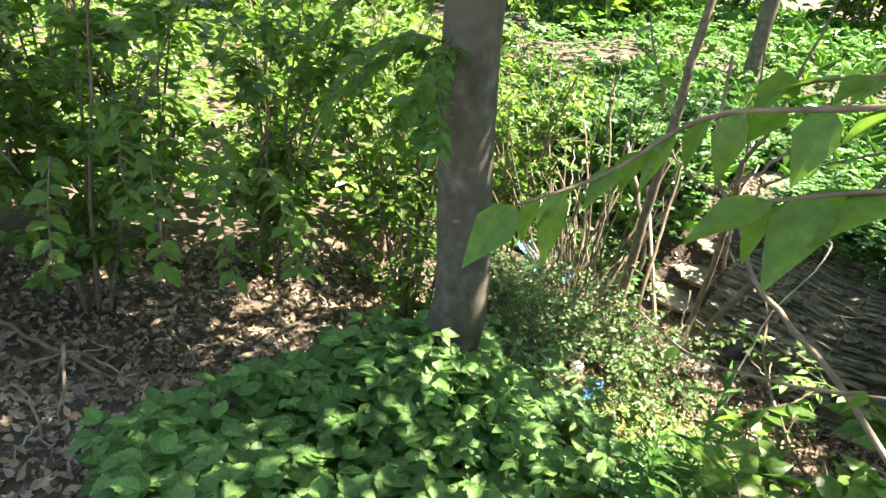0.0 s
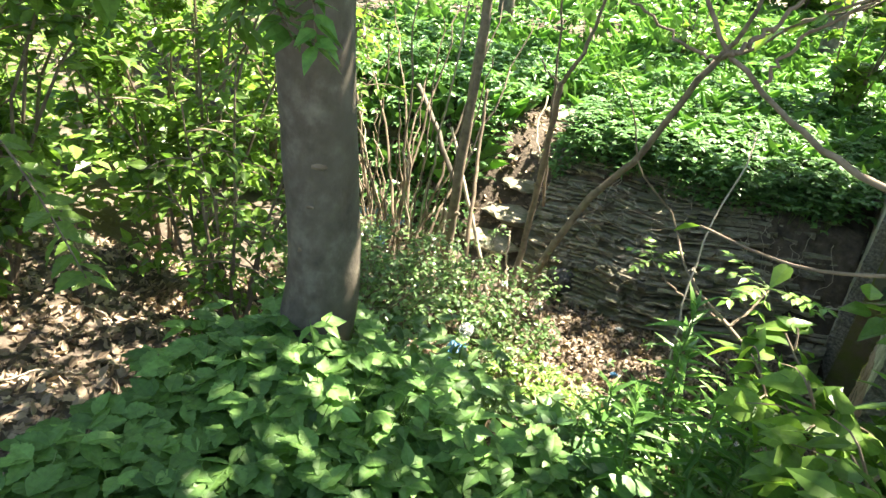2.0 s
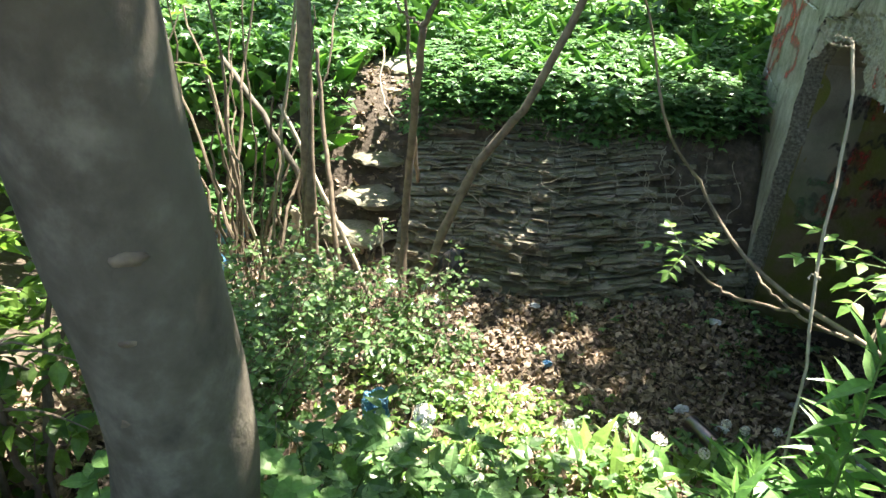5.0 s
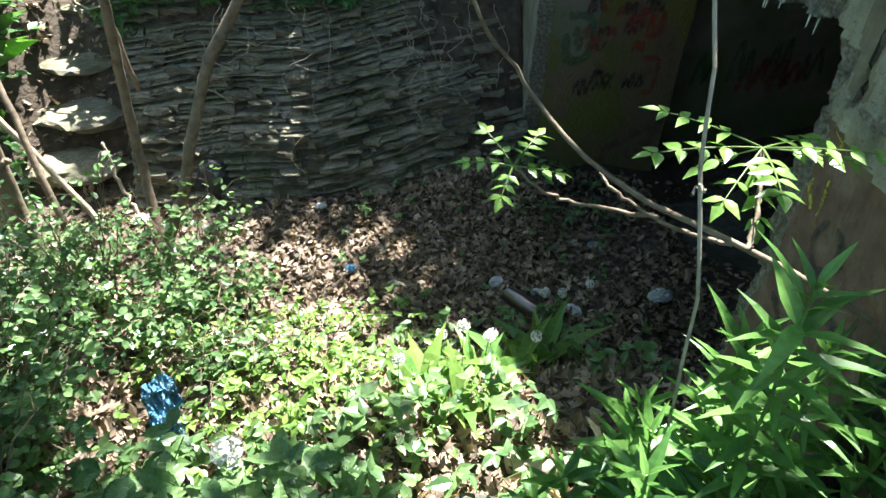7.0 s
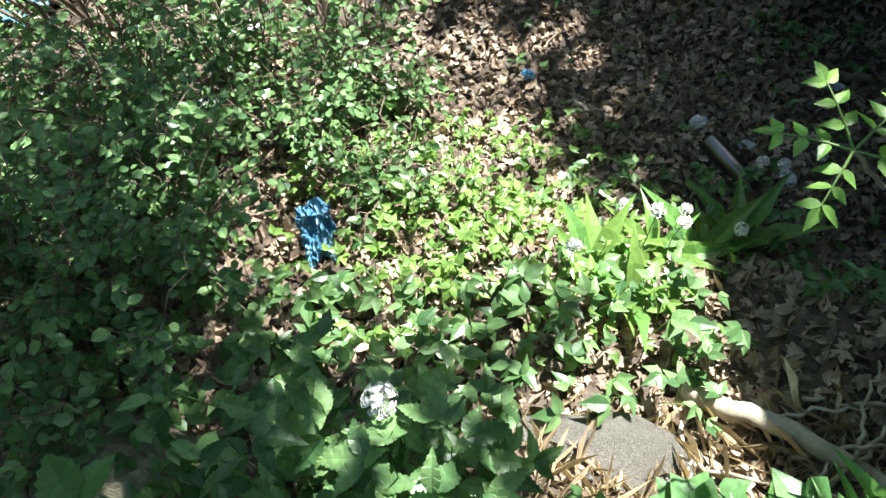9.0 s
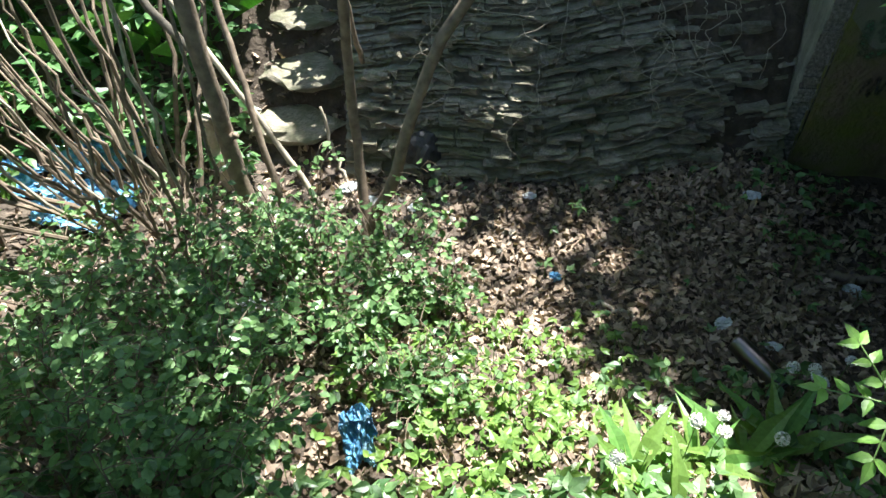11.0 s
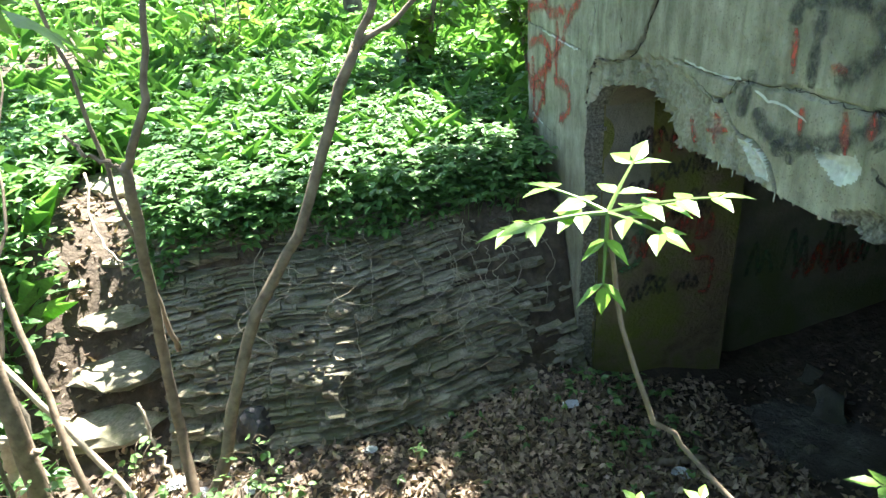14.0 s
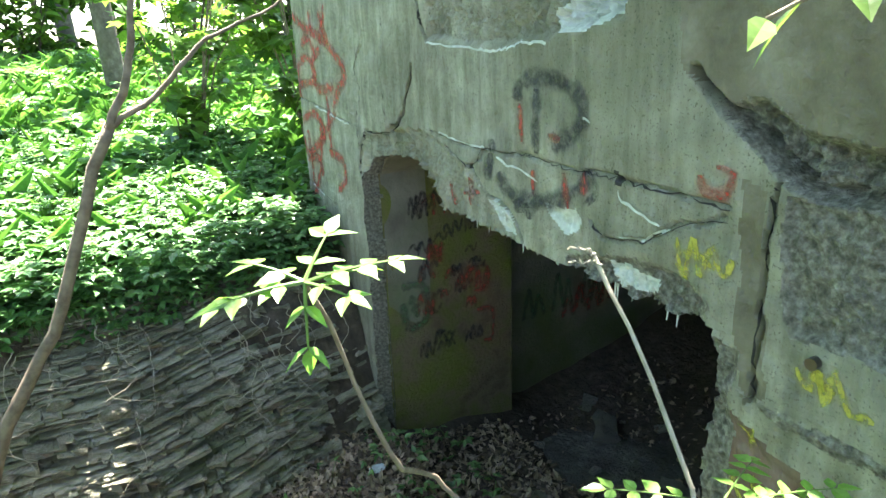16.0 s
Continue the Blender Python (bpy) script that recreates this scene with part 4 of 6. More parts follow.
herb_patch("meadow_herbs", "sunlit meadow herbs below the wood", 2600, (-9, 9, 5.8, 16), (0.15, 0.45), (0.11, 0.19), ELDER, QUICK, 2, seed=25, tilt=0.22, stems=False, density=lambda x, y: np.where((x > 1.4) & (x < 6.2) & (y < 5.6), 0, 1.0), category="meadow")
herb_patch("meadow_herbs", "sunlit meadow behind the thicket", 2200, (-14, -3, -5, 6), (0.15, 0.4), (0.12, 0.22), BRIGHT, QUICK, 2, seed=26, stems=False, category="meadow")
herb_patch("seedlings", "pale green seedlings in the sunlit hollow", 520, (-0.6, 1.1, 1.4, 2.9), (0.05, 0.16), (0.032, 0.062), BRIGHT, OVATE, 1, seed=27,
           density=lambda x, y: np.exp(-((x - 0.15) / 0.55) ** 2 - ((y - 2.1) / 0.6) ** 2), category="seedlings")
herb_patch("seedlings", "scattered green seedlings on the leaf litter", 70, (0.3, 1.9, 2.0, 3.9), (0.05, 0.14), (0.035, 0.06), SNOW, OVATE, 1, seed=28, category="seedlings")
herb_patch("low_herbs", "low nettles and herbs on the near bank", 300, (-0.9, 1.0, 0.95, 1.75), (0.06, 0.2), (0.05, 0.09), SNOW, OVATE, 1, seed=29, density=lambda x, y: np.where((x > 0.2) & (y < 1.38), 0.06, 1.0), category="herbs")

# low snowberry bushes
for k, (x, y, h, s, n) in enumerate([(-0.8, 1.72, 0.55, 0.45, 800), (-1.05, 2.2, 0.62, 0.6, 1100), (-0.55, 2.5, 0.5, 0.5, 1000), (-0.25, 2.75, 0.38, 0.4, 700), (-1.25, 1.55, 0.6, 0.5, 800), (-1.7, 2.5, 0.5, 0.5, 700), (-0.95, 2.95, 0.5, 0.4, 600), (-0.15, 2.2, 0.3, 0.35, 400), (-0.95, 1.5, 0.55, 0.45, 900), (-1.5, 1.95, 0.6, 0.5, 800), (-0.75, 1.25, 0.4, 0.4, 700), (-1.4, 2.75, 0.6, 0.5, 700), (-0.85, 1.95, 0.75, 0.4, 700), (-0.8, 2.75, 0.95, 0.42, 420), (-0.4, 2.85, 0.75, 0.36, 360), (-1.2, 2.5, 0.9, 0.4, 420)]):
    shrub("snowberry_bush", "low bush with small round green leaves", x, y, h, s, 14, int(n * 1.0), (0.022, 0.048), 60 + k, SNOW, group="bushes in the hollow", shape=QROUND, radius=0.005, twigs=6, low=0.35)

# thicket at the side of the path
for k, (x, y, h, s, n, sz) in enumerate([(-1.9, -0.9, 2.2, 0.8, 900, (0.07, 0.12)), (-2.3, 0.3, 2.5, 0.9, 1000, (0.07, 0.12)), (-1.9, 1.3, 2.3, 0.8, 900, (0.06, 0.11)), (-2.8, 1.7, 2.6, 0.9, 900, (0.07, 0.12)),
                                         (-3.0, -0.3, 2.8, 1.0, 900, (0.08, 0.13)), (-2.9, -1.6, 2.6, 1.0, 900, (0.08, 0.13)), (-1.3, 0.95, 1.5, 0.55, 420, (0.05, 0.09)), (-3.6, 0.9, 2.8, 1.0, 800, (0.08, 0.14)), (-2.5, 2.9, 2.2, 0.8, 600, (0.06, 0.1)), (-1.7, -1.9, 2.0, 0.7, 700, (0.07, 0.12)), (-4.2, 2.2, 3.0, 1.2, 800, (0.09, 0.15)), (-4.4, -0.8, 3.0, 1.2, 800, (0.09, 0.15)), (-3.4, 3.4, 2.6, 1.0, 700, (0.08, 0.13))]):
    shrub("elder_shrub", "leafy green shrub with thin dark stems", x, y, h, s, 9, int(n * 2.0), sz, 80 + k, SHRUB, group="thicket", shape=OVATE, radius=0.014, twigs=9, low=0.24)

# ---- leaf litter ----

def litter(name, label, n, area, size, seed, density=None, lift=0.02):
    g = np.random.default_rng(seed)
    x, y = g.uniform(area[0], area[1], n), g.uniform(area[2], area[3], n)
    if density is not None:
        ok = g.uniform(size=n) < density(x, y)
        x, y = x[ok], y[ok]
    k = len(x)
    p = np.stack([x, y, ground_z(x, y) + g.uniform(0.0, lift, k)], -1)
    a = k // 2
    geo = join_geo(scatter(leaf_shape(0.6, 0.5, -0.6), p[:a], g.uniform(0, 6.28, a), g.normal(size=a) * 0.5, g.normal(size=a) * 0.8, g.uniform(size[0], size[1], a)),
                   scatter(MAPLE, p[a:], g.uniform(0, 6.28, k - a), g.normal(size=k - a) * 0.4, g.normal(size=k - a) * 0.4, g.uniform(size[0], size[1], k - a)))
    return tagged(part(name, geo, LITTER), label, "leaf litter", kind="stuff")


litter("leaf_litter", "dry brown maple leaves heaped in the hollow", 24000, (-0.9, 2.6, 2.0, 4.0), (0.024, 0.06), 32, lambda x, y: np.clip(0.35 + 0.9 * np.exp(-((x - 1.1) / 0.7) ** 2 - ((y - 3.3) / 0.7) ** 2), 0, 1), 0.03)
litter("leaf_litter", "dry brown leaves under the thicket", 11000, (-2.8, 0.2, -2.6, 1.6), (0.03, 0.065), 33)
litter("leaf_litter", "dry leaves on the near bank", 9000, (-2.0, 1.7, 0.8, 2.3), (0.03, 0.07), 34)
litter("leaf_litter", "dry leaves on and below the steps", 3200, (-2.6, -0.7, 2.4, 6.0), (0.03, 0.07), 35)


# ---- goldenrod ----
def goldenrod(x, y, height, lean, seed):
    z = float(ground_z(x, y))
    g = np.random.default_rng(seed)
    e = thing("goldenrod", "tall green goldenrod with narrow drooping leaves", "plant", "goldenrod clump", (x, y, z))
    line = smooth_line([(0, 0, -0.02), (lean[0] * 0.3, lean[1] * 0.3, height * 0.5), (lean[0], lean[1], height)], 14)
    part("stem", tube(line, np.linspace(0.005, 0.0025, 14), 6), GREEN_STEM, e)
    n = int(height * 84)
    t = np.linspace(0.12, 1.0, n)
    pos = np.stack([np.interp(t, np.linspace(0, 1, 14), line[:, i]) for i in range(3)], -1)
    yaw = np.arange(n) * 2.4 + g.normal(size=n) * 0.2
    pitch = np.where(t > 0.9, 0.9, 0.35) + g.normal(size=n) * 0.15
    size = np.where(t > 0.93, 0.065, 0.108) * g.uniform(0.8, 1.2, n) * np.clip(0.4 + 1.6 * t, 0.5, 1.15)
    part("leaves", scatter(LANCE, pos, yaw, pitch, g.normal(size=n) * 0.2, size), GOLD, e)
    return e


for k, (x, y, h, lx, ly) in enumerate([(0.95, 0.72, 0.95, 0.0, 0.05), (0.86, 0.92, 0.72, 0.03, 0.04), (1.05, 0.9, 0.7, -0.02, 0.05), (1.15, 0.7, 0.75, 0.05, 0.0), (0.82, 0.72, 0.6, -0.04, 0.03), (1.2, 1.0, 0.6, 0.03, 0.0), (0.7, 0.85, 0.45, -0.03, 0.05), (1.1, 0.52, 0.7, 0.0, 0.0), (0.92, 0.52, 0.55, -0.02, 0.0), (1.0, 0.8, 0.85, -0.03, 0.06), (1.12, 0.8, 0.8, 0.02, 0.05), (0.9, 0.82, 0.65, -0.05, 0.04), (1.28, 0.85, 0.7, 0.03, 0.03), (0.78, 0.9, 0.55, -0.05, 0.02), (1.22, 0.62, 0.8, 0.0, 0.04)]):
    goldenrod(x, y, h, (lx, ly), 300 + k)


# ---- ash shoot ----
def ash_leaf(yaw, pitch, length, pairs, leaflet, origin, roll=0.0):
    m = Matrix.Translation(origin) @ Euler((pitch, 0, yaw), 'XYZ').to_matrix().to_4x4() @ Euler((0, roll, 0)).to_matrix().to_4x4()
    pts = [m @ Vector((0, t * length, -0.12 * length * t * t)) for t in np.linspace(0, 1, 7)]
    stalk = tube([p[:] for p in pts], np.linspace(0.0022, 0.001, 7), 5)
    pos, yw, pt = [], [], []
    for k in range(pairs):
        t = 0.35 + 0.6 * k / max(1, pairs - 1)
        p = m @ Vector((0, t * length, -0.12 * length * t * t))
        for sgn in (-1, 1):
            pos.append(p[:])
            yw.append(yaw + sgn * 1.15)
            pt.append(pitch * 0.4 - 0.1)
    pos.append(pts[-1][:])
    yw.append(yaw)
    pt.append(pitch - 0.2)
    n = len(pos)
    return stalk, scatter(leaf_shape(0.52, 0.1, 0.15), np.array(pos), yw, pt, rng.normal(size=n) * 0.2, leaflet * rng.uniform(0.85, 1.1, n))


# young ash that arches across the entrance, with three leafy tops
arch = thing("ash_sapling", "young ash arching across the entrance, with pale green pinnate leaves", "sapling", at=(1.4, 0.85, 1.2))
AO = np.array((1.4, 0.85, 1.2))
for pts, r0, r1 in [([(1.46, 0.78, 1.2), (1.38, 0.9, 1.42), (1.3, 0.9, 1.54), (1.2, 0.92, 1.62), (1.047, 1.022, 1.674), (0.9, 1.2, 1.7), (0.825, 1.286, 1.738), (0.778, 1.358, 1.774), (0.734, 1.417, 1.83), (0.7, 1.42, 1.88), (0.63, 1.36, 1.96), (0.57, 1.27, 2.05), (0.53, 1.25, 2.14), (0.505, 1.25, 2.24), (0.46, 1.185, 2.33), (0.43, 1.13, 2.39)], 0.0075, 0.0022),
                    ([(1.03, 1.04, 1.675), (0.97, 1.14, 1.65), (0.9, 1.25, 1.66), (0.87, 1.3, 1.69)], 0.005, 0.003),
                    ([(0.95, 1.17, 1.655), (0.86, 1.36, 1.575), (0.77, 1.35, 1.62), (0.695, 1.35, 1.69)], 0.005, 0.003),
                    ([(1.05, 1.02, 1.674), (1.09, 1.08, 1.72), (1.13, 1.17, 1.8)], 0.006, 0.004)]:
    g = branch_tube(pts, r0, r1, 26, 8, 0.04, 0.002)
    part("branch", (g[0] - AO, g[1]), TWIG, arch, smooth=True)
for top, size, leaves in (((0.43, 1.13, 2.39), 0.029, [(1.15, -0.1, 0.085, 3), (-2.0, 0.3, 0.085, 3), (-0.9, 0.75, 0.055, 2), (2.64, -1.2, 0.062, 2), (1.6, 0.1, 0.065, 2), (0.6, 0.3, 0.06, 2), (-2.6, 0.0, 0.05, 2), (-1.5, 0.1, 0.055, 2)]),
                          ((0.695, 1.35, 1.69), 0.036, [(1.4, 0.2, 0.1, 3), (-0.8, 0.4, 0.11, 4), (0.5, 0.6, 0.1, 3), (2.6, -0.2, 0.09, 3), (-1.8, 0.0, 0.1, 3)]),
                          ((1.13, 1.17, 1.8), 0.046, [(1.5, 0.1, 0.22, 4), (-1.2, -0.05, 0.22, 4), (0.6, -0.6, 0.14, 3), (3.0, -0.9, 0.14, 3), (-2.0, 0.1, 0.16, 4), (2.2, -0.3, 0.15, 3), (2.7, 0.2, 0.2, 4), (-2.08, 0.25, 0.2, 4), (1.0, 0.3, 0.2, 4)])):
    for yaw, pitch, length, pairs in leaves:
        s, l = ash_leaf(yaw, pitch, length, pairs, size, Vector(top))
        lf = part("leaf", (s[0] - AO, s[1]), GREEN_STEM, arch)
        for k in range(len(l[0]) // len(OVATE[0])):
            m = len(OVATE[0])
            part("leaflet", (l[0][k * m:(k + 1) * m] - AO, OVATE[1]), ASH_TONES[k % 3], lf)

# dry bent stalk
hang = thing("dry_stalk", "bleached dry plant stalk with a broken tip", "stalk", at=(0.95, 0.88, 0.9))
HO = np.array((0.95, 0.88, 0.9))
for pts, r0, r1 in [([(0.95, 0.88, 0.9), (0.92, 0.91, 1.4), (0.906, 0.925, 1.644), (0.89, 0.95, 1.76), (0.89, 1.0, 1.85), (0.885, 1.03, 1.96), (0.893, 1.08, 2.06), (0.91, 1.15, 2.14), (0.922, 1.235, 2.212), (0.916, 1.275, 2.275)], 0.0035, 0.0035),
                    ([(0.916, 1.275, 2.275), (0.905, 1.285, 2.287), (0.885, 1.3, 2.285)], 0.003, 0.0015), ([(0.92, 1.265, 2.265), (0.9, 1.28, 2.27), (0.88, 1.29, 2.268)], 0.002, 0.001),
                    ([(0.896, 0.99, 1.835), (0.885, 0.99, 1.845), (0.87, 0.985, 1.84)], 0.003, 0.002)]:
    g = branch_tube(pts, r0, r1, 14, 6, 0.05, 0.003)
    part("stalk", (g[0] - HO, g[1]), PALE_TWIG, hang)

# leafy twigs close to the path
def leafy_twig(label, pts, leaves, size, seed, leaf, shape=OVATE, wood=TWIG, r=0.006, name="leafy_branch", hang=0.35):
    g = np.random.default_rng(seed)
    e = thing(name, label, "branch", at=pts[0])
    o = np.array(pts[0])
    line = smooth_line(pts, 24)
    v = tube(line, np.linspace(r, r * 0.4, 24), 6, 0.04)
    part("twig", (v[0] - o, v[1]), wood, e, smooth=True)
    t = np.linspace(0.15, 1, leaves)
    p = np.stack([np.interp(t, np.linspace(0, 1, 24), line[:, i]) for i in range(3)], -1)
    d = line[-1] - line[0]
    yaw = np.arctan2(-d[0], d[1]) + np.where(np.arange(leaves) % 2, 1, -1) * g.uniform(0.5, 1.4, leaves)
    for k in range(leaves):
        l = scatter(shape, p[k:k + 1], yaw[k], g.normal() * 0.3 - hang, g.normal() * 0.4, g.uniform(*size))
        part("leaf", (l[0] - o, l[1]), leaf, e)
    return e


leafy_twig("leafy branch reaching over the path", [(2.0, -0.2, 3.3), (1.75, -0.35, 3.12), (1.5, -0.5, 3.03), (1.32, -0.53, 2.97), (1.25, -0.63, 2.87), (1.23, -0.78, 2.83)], 16, (0.08, 0.12), 1, SHRUB, hang=0.8)
leafy_twig("leafy branch reaching over the path", [(2.2, -0.3, 3.1), (1.85, -0.5, 3.02), (1.62, -0.6, 2.98), (1.5, -0.66, 2.93)], 12, (0.1, 0.14), 2, SHRUB, hang=0.7)
leafy_twig("leafy branch reaching over the path", [(2.0, 0.3, 3.2), (1.7, 0.1, 3.1), (1.4, -0.05, 3.05), (1.2, -0.1, 2.98)], 16, (0.08, 0.12), 12, SHRUB, hang=0.6)
leafy_twig("bare crooked branch with few leaves", [(2.2, 0.2, 2.4), (1.7, -0.05, 2.52), (1.4, -0.1, 2.42), (1.15, 0.0, 2.3), (0.95, 0.05, 2.3)], 5, (0.05, 0.08), 3, SHRUB, wood=TWIG, r=0.006)
leafy_twig("maple twig hanging into view", [(-0.45, 1.6, 2.95), (-0.3, 1.5, 2.8), (-0.16, 1.45, 2.65), (-0.09, 1.43, 2.57)], 6, (0.09, 0.12), 4, BRIGHT, MAPLE)
leafy_twig("bird cherry twig lit by the sun", [(1.4, 0.9, 2.9), (1.1, 0.9, 2.75), (0.95, 0.93, 2.66), (0.84, 0.98, 2.6)], 8, (0.05, 0.075), 5, BRIGHT)
sapling("overhanging_branch", "bare forked branch hanging over the path", (1.5, 0.1, 2.3), [
    ([(1.75, 0.05, 2.2), (1.45, 0.12, 2.36), (1.22, 0.21, 2.42), (1.1, 0.27, 2.46), (0.99, 0.38, 2.5), (0.86, 0.43, 2.58), (0.77, 0.47, 2.69), (0.72, 0.5, 2.95)], 0.008, 0.005),
    ([(0.86, 0.43, 2.58), (0.92, 0.48, 2.65), (0.98, 0.52, 2.75)], 0.007, 0.004),
    ([(0.86, 0.43, 2.58), (0.8, 0.44, 2.57), (0.7, 0.43, 2.61), (0.59, 0.42, 2.67)], 0.005, 0.003),
    ([(0.95, 0.4, 2.54), (0.99, 0.39, 2.64), (1.1, 0.34, 2.74)], 0.005, 0.003)])
leafy_twig("leafy shoot growing from the trunk", [(-0.3, 0.3, 2.72), (-0.2, 0.15, 2.78), (-0.05, 0.0, 2.7), (-0.06, -0.1, 2.6), (-0.08, -0.14, 2.48)], 44, (0.06, 0.1), 7, SHRUB)
leafy_twig("leafy shoot growing from the trunk", [(-0.34, 0.3, 2.6), (-0.36, 0.12, 2.75), (-0.4, 0.0, 2.7), (-0.5, -0.08, 2.55)], 44, (0.06, 0.1), 8, SHRUB)
leafy_twig("leafy shoot growing from the trunk", [(-0.36, 0.3, 2.9), (-0.52, 0.14, 2.95), (-0.75, 0.0, 2.85), (-0.95, -0.05, 2.65)], 40, (0.07, 0.11), 17, SHRUB)
leafy_twig("leafy shoot growing from the trunk", [(-0.33, 0.3, 2.75), (-0.33, 0.06, 2.8), (-0.35, -0.15, 2.7), (-0.4, -0.25, 2.5)], 34, (0.07, 0.1), 18, SHRUB)
leafy_twig("leafy shoot growing from the trunk", [(-0.3, 0.33, 2.45), (-0.24, 0.15, 2.5), (-0.2, 0.0, 2.42), (-0.24, -0.05, 2.3)], 14, (0.05, 0.09), 9, SHRUB)

leafy_twig("leafy shoot growing from the trunk", [(-0.29, 0.3, 2.8), (-0.16, 0.08, 2.68), (0.0, 0.0, 2.58), (0.06, -0.04, 2.46)], 34, (0.06, 0.09), 19, GOLD)
leafy_twig("leafy shoot growing from the trunk", [(-0.32, 0.3, 2.85), (-0.22, 0.06, 2.7), (-0.12, 0.0, 2.56), (-0.05, 0.0, 2.46)], 34, (0.06, 0.09), 20, GOLD)

for k, (bx, by, bz) in enumerate([(-0.72, -0.75, 1.8), (-0.62, -0.5, 1.76), (-0.6, -0.2, 1.72), (-0.78, -1.15, 1.8), (-0.85, -0.85, 2.0), (-0.98, 0.05, 1.48), (-0.95, -0.35, 1.85)]):
    leafy_twig("leafy bough drooping over the leaf litter", [(bx - 0.95, by + 0.1, bz + 0.12), (bx - 0.6, by + 0.06, bz + 0.22), (bx - 0.25, by, bz + 0.12), (bx, by - 0.03, bz - 0.04)], 22, (0.07, 0.115), 130 + k, SHRUB, TOOTHED, hang=0.3)

# ---- dandelions ----
def dandelion(x, y, height, lean, r, seed):
    g = np.random.default_rng(seed)
    z = float(ground_z(x, y))
    e = thing("dandelion", "dandelion with a round white seed head", "dandelion", "dandelions", (x, y, z))
    top = np.array([lean[0], lean[1], height])
    part("stalk", tube(smooth_line([(0, 0, -0.01), top * 0.5 + (0, 0, 0.02), top], 8), np.linspace(0.0022, 0.0016, 8), 5), GREEN_STEM, e)
    n = 90
    d = g.normal(size=(n, 3))
    d /= np.linalg.norm(d, axis=1)[:, None]
    geos = []
    for k in range(n):
        tip = top + d[k] * r
        geos.append(tube([top + d[k] * 0.003, tip], [0.0003, 0.0004], 3, cap=False))
        s = np.cross(d[k], (0.3, 0.2, 0.9))
        s /= np.linalg.norm(s)
        q = np.cross(d[k], s)
        w = r * 0.2
        geos.append((np.array([tip - s * w - q * w * 0.3, tip + s * w, tip + q * w, tip + d[k] * 0.002 - q * w]), [(0, 1, 2), (0, 3, 1)]))
    head = part("seed_head", join_geo(*geos), WHITE_FLUFF, e)
    bm = bmesh.new()
    bmesh.ops.create_icosphere(bm, subdivisions=1, radius=r * 0.35)
    core = np.array([v.co[:] for v in bm.verts]) + top, [tuple(v.index for v in f.verts) for f in bm.faces]
    bm.free()
    part("seed_core", core, WHITE_LITTER, head)
    return e


for k, (x, y, h, lx, ly, r) in enumerate([(0.03, 1.08, 0.45, 0.01, 0.04, 0.035), (1.28, 2.4, 0.3, 0.02, 0.0, 0.024), (1.38, 2.42, 0.27, 0.02, 0.0, 0.024), (0.72, 2.05, 0.27, 0.0, 0.02, 0.024), (0.78, 1.92, 0.3, 0.0, 0.03, 0.025),
                                          (0.88, 1.98, 0.26, 0.02, 0.0, 0.024), (1.08, 2.0, 0.24, 0.03, 0.0, 0.024), (1.58, 2.5, 0.24, 0.0, 0.0, 0.022), (0.5, 1.75, 0.26, 0.0, 0.02, 0.024), (0.95, 2.12, 0.25, 0.01, 0.0, 0.022)]):
    dandelion(x, y, h, (lx, ly), r, 700 + k)


def rosette(x, y, n, length, seed, label="dandelion leaves standing in a loose rosette"):
    g = np.random.default_rng(seed)
    z = float(ground_z(x, y))
    e = thing("leaf_rosette", label, "plant", at=(x, y, z))
    for k in range(n):
        L = length * g.uniform(0.7, 1.1)
        l = scatter(leaf_shape(0.24, 0.12, 0.5, 0.6), np.zeros((1, 3)), k * 6.283 / n + g.normal() * 0.2, g.uniform(0.5, 1.15), g.normal() * 0.3, L)
        part("leaf", l, GOLD if k % 2 else BRIGHT, e)
    return e


for k, (x, y, n, L) in enumerate([(0.85, 1.95, 12, 0.3), (1.05, 2.02, 9, 0.3), (0.6, 1.85, 9, 0.25), (1.22, 2.12, 8, 0.32), (0.72, 1.72, 9, 0.24), (0.1, 1.05, 7, 0.2)]):
    rosette(x, y, n, L, 800 + k)
herb_patch("low_herbs", "green herbs around the dandelions", 90, (0.45, 1.6, 1.65, 2.5), (0.06, 0.2), (0.05, 0.08), SNOW, OVATE, 1, seed=41, category="herbs")
herb_patch("nettle_patch", "young nettles on the bank edge", 44, (-0.35, 0.3, 0.92, 1.18), (0.16, 0.36), (0.07, 0.11), SNOW, NETTLE, 2, seed=42, category="nettles")
herb_patch("broadleaf_weeds", "broad-leaved weeds around the goldenrod", 60, (0.6, 1.35, 0.35, 1.05), (0.15, 0.42), (0.08, 0.13), ELDER, ROUND, 1, seed=43, category="weeds")
herb_patch("seedlings", "green weeds on the floor of the entrance", 26, (1.5, 2.2, 3.3, 3.95), (0.06, 0.16), (0.05, 0.075), SNOW, OVATE, 2, seed=44, category="seedlings")
herb_patch("young_maples", "light green young maples beside the path", 40, (0.0, 0.55, 0.0, 0.42), (0.25, 0.5), (0.06, 0.095), NEAR_ELDER, OVATE, 2, seed=45, category="weeds")


